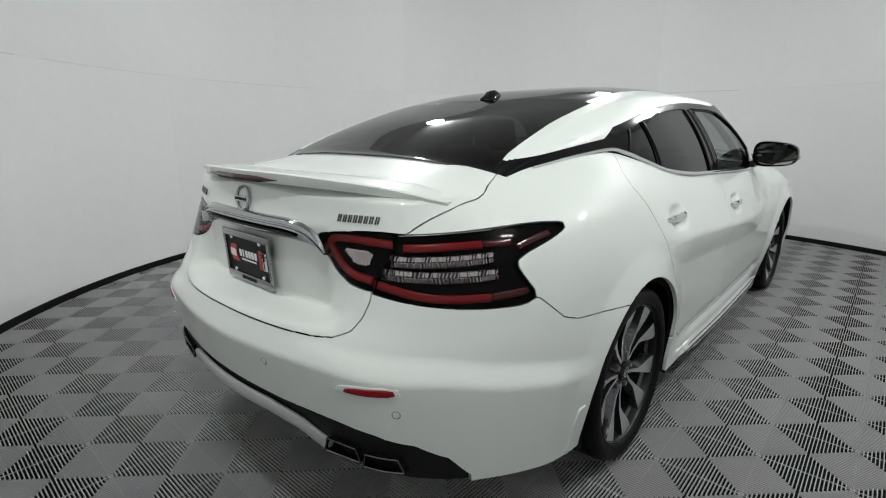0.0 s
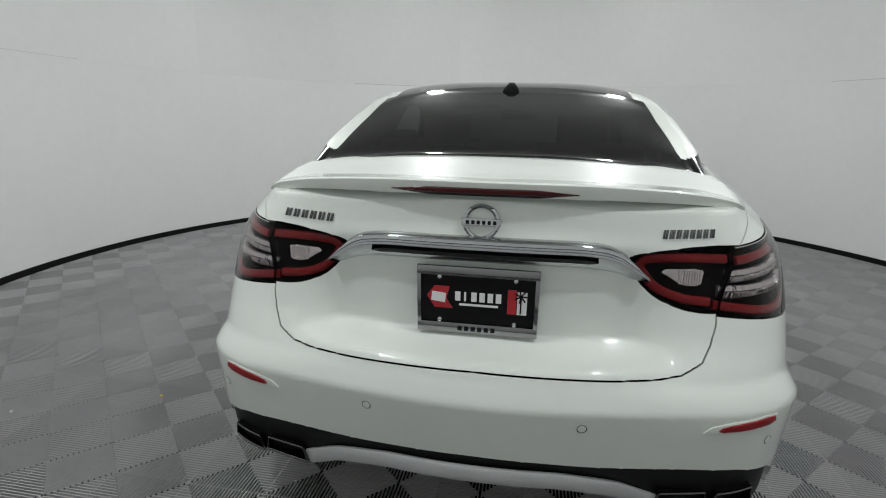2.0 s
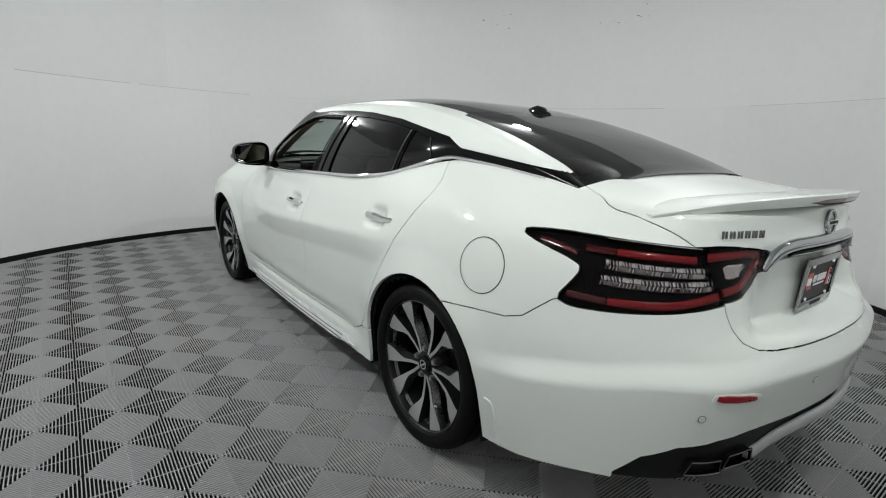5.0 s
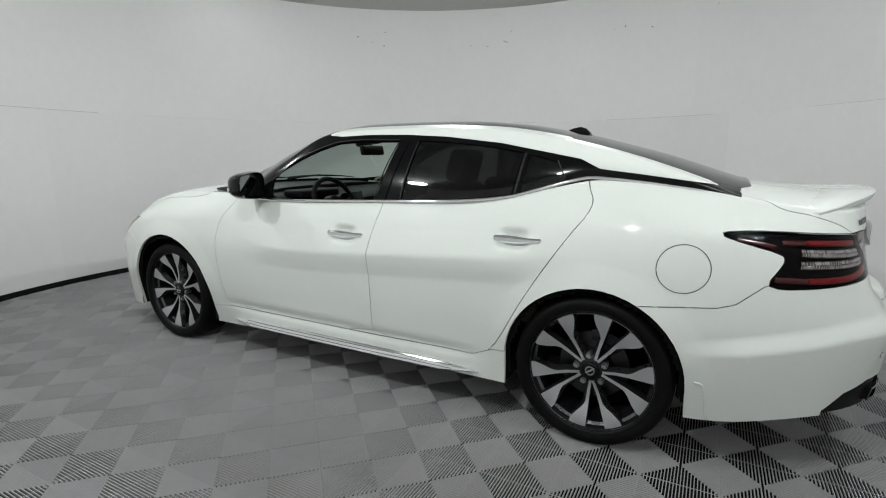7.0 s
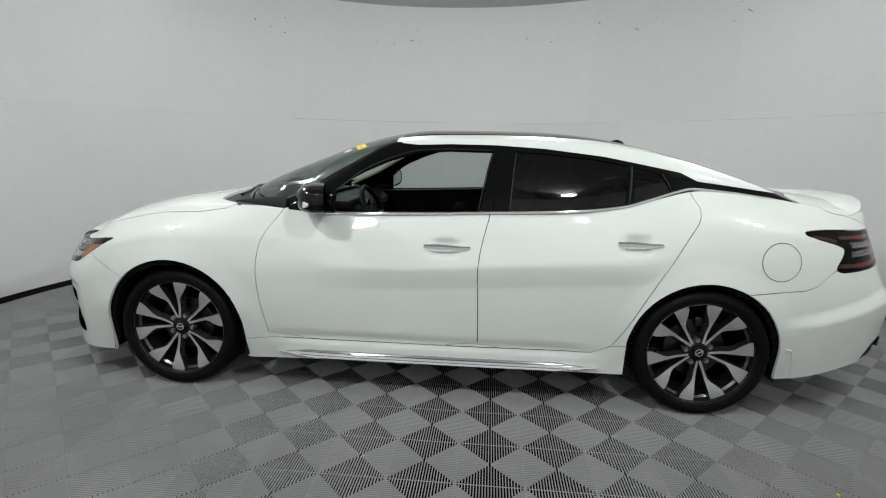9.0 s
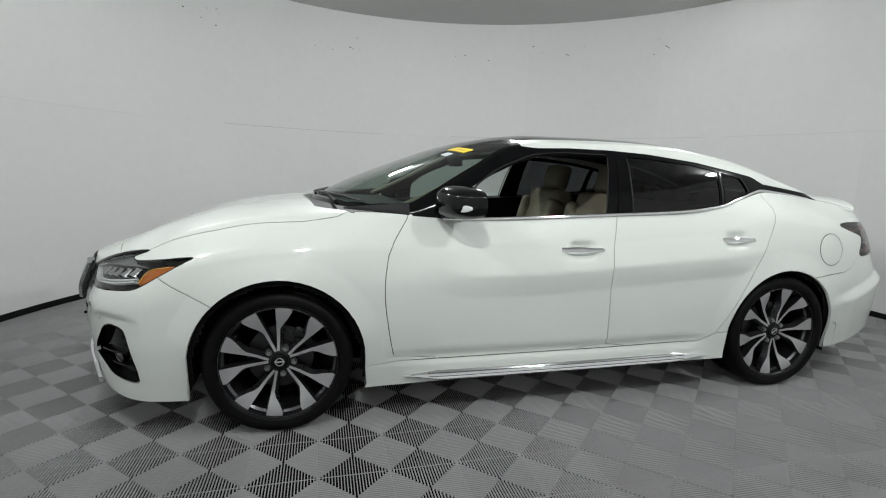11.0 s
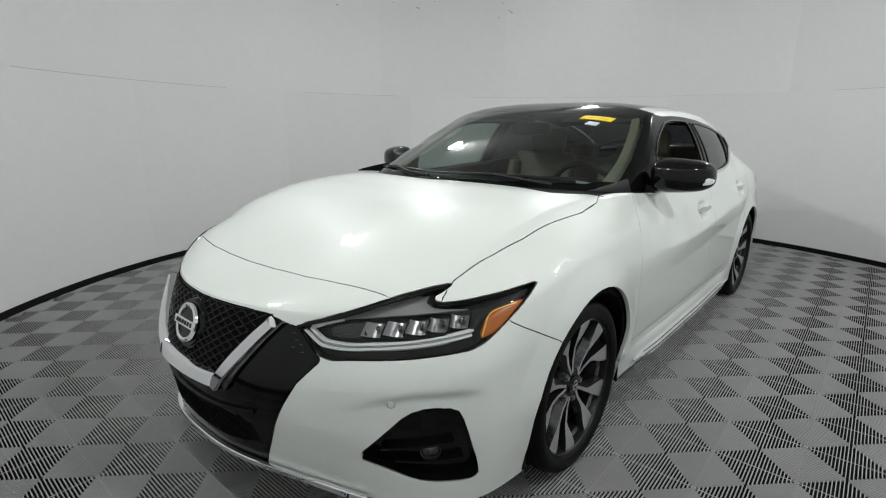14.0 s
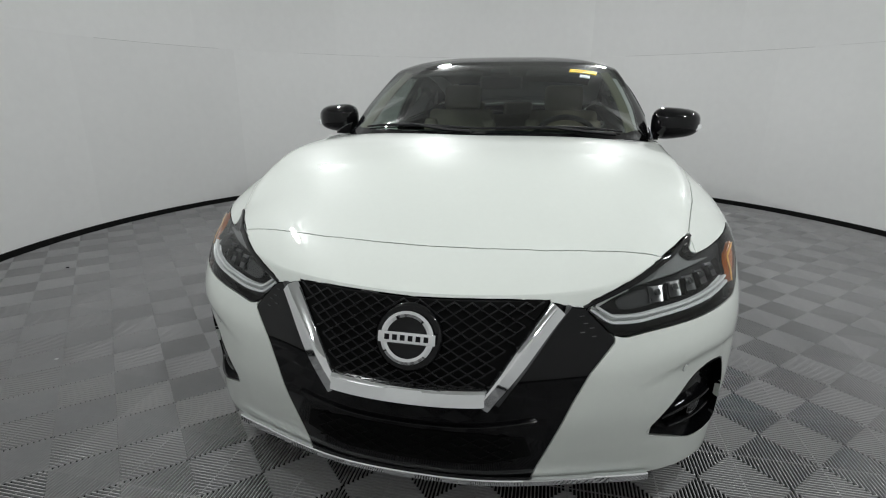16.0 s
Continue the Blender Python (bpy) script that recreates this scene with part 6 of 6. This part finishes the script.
SW = Matrix.Translation((0.36, 0.37, 0.915)) @ Matrix.Rotation(radians(-66), 4, "Y")
bm = bmesh.new()
tube(bm, [SW @ Vector((0.178 * math.cos(2 * math.pi * k / 40), 0.182 * math.sin(2 * math.pi * k / 40), 0)) for k in range(40)], 0.0155, 10, closed=True)
wheel_rim = part("steering_wheel", bm, DASH, car, "black steering wheel with bright spokes")
bm = bmesh.new()
bmesh.ops.create_cone(bm, cap_ends=True, segments=24, radius1=0.075, radius2=0.06, depth=0.05, matrix=SW @ Matrix.Translation((0, 0, -0.015)))
part("steering_boss", bm, DASH, wheel_rim)
for a in (0.0, math.pi, -math.pi / 2):
    bm = bmesh.new()
    d = Vector((math.sin(a) * 1.0, math.cos(a) * 1.0, 0))
    tube(bm, [SW @ (d * 0.05 + Vector((0, 0, -0.01))), SW @ (d * 0.12 + Vector((0, 0, -0.008))), SW @ (d * 0.176)], [0.016, 0.013, 0.011], 8)
    part("steering_spoke", bm, SATIN, wheel_rim)


def cushion(bm, sx, sy, sz, m, bevel):
    box(bm, sx, sy, sz, m, bevel, 4)


def seat(x, y, parent, tilt=-16):
    M = Matrix.Translation((x, y, 0))
    bm = bmesh.new()
    cushion(bm, 0.50, 0.50, 0.16, M @ Matrix.Translation((0.0, 0, 0.50)) @ Matrix.Rotation(radians(-6), 4, "Y"), 0.06)
    s = part("seat", bm, LEATHER, parent, "cream leather seat")
    bm = bmesh.new()
    B = M @ Matrix.Translation((-0.26, 0, 0.56)) @ Matrix.Rotation(radians(tilt), 4, "Y")
    cushion(bm, 0.15, 0.48, 0.56, B @ Matrix.Translation((0, 0, 0.26)), 0.055)
    part("backrest", bm, LEATHER, s)
    for sd in (-1, 1):
        bm = bmesh.new()
        cushion(bm, 0.13, 0.10, 0.44, B @ Matrix.Translation((0.05, sd * 0.215, 0.24)), 0.045)
        part("side_bolster", bm, LEATHER, s)
    bm = bmesh.new()
    cushion(bm, 0.10, 0.27, 0.18, B @ Matrix.Translation((-0.005, 0, 0.635)), 0.045)
    part("headrest", bm, LEATHER, s)
    bm = bmesh.new()
    for sd in (-1, 1):
        tube(bm, [B @ Vector((0, sd * 0.07, 0.50)), B @ Vector((0, sd * 0.07, 0.58))], 0.007, 8)
    part("headrest_post", bm, CHROME, s)


seat(-0.13, 0.37, car)
seat(-0.13, -0.37, car)
bm = bmesh.new()
cushion(bm, 0.50, 1.30, 0.16, Matrix.Translation((-0.86, 0, 0.50)) @ Matrix.Rotation(radians(-6), 4, "Y"), 0.06)
bench = part("rear_bench", bm, LEATHER, car, "cream leather rear bench")
bm = bmesh.new()
cushion(bm, 0.15, 1.28, 0.54, Matrix.Translation((-1.16, 0, 0.76)) @ Matrix.Rotation(radians(-22), 4, "Y"), 0.055)
part("bench_back", bm, LEATHER, bench)
for y in (-0.42, 0.0, 0.42):
    bm = bmesh.new()
    cushion(bm, 0.09, 0.25, 0.13, Matrix.Translation((-1.29, y, 1.065)) @ Matrix.Rotation(radians(-18), 4, "Y"), 0.035)
    part("headrest", bm, LEATHER, bench)
bm = bmesh.new()
box(bm, 0.62, 1.16, 0.02, Matrix.Translation((-1.60, 0, 1.035)), 0.005)
part("parcel_shelf", bm, CLOTH, car)
# inner sides of the cabin, and pillar trims
lining = Shell([wall_p[:, 14:]])
lining.lab[:] = "out"
lining.cut("trim", "S", [(0.80, 0.3), (0.80, 1.2), (-1.30, 1.2), (-1.30, 0.78), (-0.98, 0.70), (-0.90, 0.3)], 0, where=SIDE, snap=False)
lining.panel("door_lining", "trim", DASH, car, gap=0, lip=0, out=-0.065)
bm = bmesh.new()
xs = np.linspace(0.62, -1.2, 40)
ribbon(bm, [Vector((x, float(belt_y(x)) - 0.045, float(belt_z(x)) - 0.006)) for x in xs], [(0, 1, 0)] * 40, 0.042, [(0, 0, 1)] * 40, 0.010)
part("window_ledge", bm, DASH, car, mirror=True)
# pale trims inside the windscreen pillars
bm = bmesh.new()
keys = curve_pts([(0.80, 0.665, 1.015), (0.60, 0.652, 1.105), (0.40, 0.615, 1.215), (0.24, 0.570, 1.305)], 20)
ribbon(bm, [Vector(k) for k in keys], [(0, 1, 0.2)] * 20, 0.022, [(0.5, -0.3, 0.8)] * 20, 0.016)
part("pillar_trim", bm, LEATHER, car, "pale windscreen pillar trim", mirror=True)
# rear-view mirror
bm = bmesh.new()
box(bm, 0.035, 0.24, 0.068, Matrix.Translation((0.335, 0.0, 1.262)) @ Matrix.Rotation(radians(12), 4, "Y"), 0.016, 3)
rv = part("rear_view_mirror", bm, DASH, car)
bm = bmesh.new()
tube(bm, [(0.34, 0, 1.29), (0.39, 0, 1.318)], 0.012, 8)
box(bm, 0.08, 0.11, 0.03, Matrix.Translation((0.40, 0, 1.312)) @ Matrix.Rotation(radians(20), 4, "Y"), 0.01)
part("mirror_stalk", bm, DASH, rv)
for y in (0.33, -0.33):
    bm = bmesh.new()
    box(bm, 0.15, 0.40, 0.016, Matrix.Translation((0.14, y, 1.318)) @ Matrix.Rotation(radians(10), 4, "Y"), 0.007)
    part("sun_visor", bm, CLOTH, car)

# ---- proportions: a shade wider, and the nose a shade shorter ----
def settle(ob):
    if ob.name.startswith("wheel"):
        ob.location.x *= 0.988 if ob.location.x > 0 else 1
        ob.location.y *= 1.018
        return
    if ob.type == "MESH":
        co = np.zeros(len(ob.data.vertices) * 3)
        ob.data.vertices.foreach_get("co", co)
        co = co.reshape(-1, 3)
        co[:, 1] *= 1.010 + 0.008 * np.clip((co[:, 0] + 2.0) / 1.0, 0, 1)
        co[:, 0] = np.where(co[:, 0] > 0, co[:, 0] * 0.988, co[:, 0])
        ob.data.vertices.foreach_set("co", co.ravel())
        ob.data.update()
    for child in ob.children:
        settle(child)


bpy.context.view_layer.update()
settle(car)

# ---- floor tiles: ribs run square to each tile's edges, mitred on the diagonals ----
TILE_W, TILE_X, TILE_Y, RIBS = 0.2815, -0.2235, 0.985, 24


def tile_mesh_data():
    verts, faces = [], []
    h, low = TILE_W / 2, -0.0085
    pitch = TILE_W / RIBS

    def bar(u0, u1, v00, v01, v10, v11, turn, top=0.0):
        # a rib from edge (v outer) to the mitre, u across, top slightly narrower than foot
        n = len(verts)
        for u, vo, vi, z in ((u0 - 0.0004, v00, v01, low), (u0, v00, v01, top), (u1, v10, v11, top), (u1 + 0.0004, v10, v11, low)):
            for v in (vo, vi):
                x, y = u, v
                for _ in range(turn):
                    x, y = -y, x
                verts.append((x, y, z))
        for k in range(3):
            faces.append((n + 2 * k, n + 2 * k + 1, n + 2 * k + 3, n + 2 * k + 2))

    for turn in range(4):
        for r in range(RIBS):
            mid = -h + pitch * (r + 0.5)
            u0, u1 = mid - pitch * 0.12, mid + pitch * 0.12
            if abs(mid) > h - pitch * 0.3:
                continue
            bar(u0, u1, h - 0.0004, abs(u0) + 0.0004, h - 0.0004, abs(u1) + 0.0004, turn)
        bar(-h, h, h - 0.0006, h - 0.0028, h - 0.0006, h - 0.0028, turn, -0.003)
    return verts, faces


TV, TF = tile_mesh_data()
tile_me = bpy.data.meshes.new("tile")
tile_me.from_pydata(TV, [], TF)
tile_me.materials.append(TILE)
spots = []
for i in range(-16, 17):
    for j in range(-18, 14):
        cx, cy = TILE_X + (i + 0.5) * TILE_W, TILE_Y + (j + 0.5) * TILE_W
        if math.hypot(cx, cy) < ROOM_R + 0.2:
            near = abs(math.hypot(cx, cy) - 2.3) + (0.8 if cy < -1.6 else 0)
            if math.hypot(cx, cy) > ROOM_R - 0.2:
                near += 9
            spots.append((near, cx, cy))
spots.sort()
for _, cx, cy in spots[:300]:
    ob = new("tile", tile_me)
    ob.location, ob.parent = (cx, cy, 0), floor
rest_v, rest_f = [], []
for _, cx, cy in spots[300:]:
    n = len(rest_v)
    for x, y, z in TV:
        r = math.hypot(x + cx, y + cy)
        f = min(1.0, (ROOM_R - 0.014) / r)
        rest_v.append(((x + cx) * f, (y + cy) * f, z))
    rest_f += [tuple(n + k for k in f) for f in TF if min(math.hypot(TV[k][0] + cx, TV[k][1] + cy) for k in f) < ROOM_R - 0.014]
me = bpy.data.meshes.new("outer_tiles")
me.from_pydata(rest_v, [], rest_f)
me.materials.append(TILE)
ob = tagged(new("outer_tiles", me), kind="stuff")
ob.parent = floor


# bits of dirt on the tiles
for x, y, size, mat, label in ((-1.73, 1.45, 0.012, YELLOW_PAPER, "small yellow scrap lying on the tiles"), (0.642, -3.004, 0.014, BLACK_PLASTIC, "small black crumb lying on the tiles"), (1.713, -1.90, 0.010, WHITE_PRINT, "small white crumb lying on the tiles"), (-1.96, 1.97, 0.010, WHITE_PRINT, "small white crumb lying on the tiles")):
    bm = bmesh.new()
    bmesh.ops.create_icosphere(bm, subdivisions=1, radius=size, matrix=Matrix.Translation((x, y, size * 0.3)) @ Matrix.Rotation(x * 3, 4, "Z") @ Matrix.Diagonal((1, 0.6, 0.3, 1)))
    tagged(mesh_object("debris", bm, mat), label, "debris")
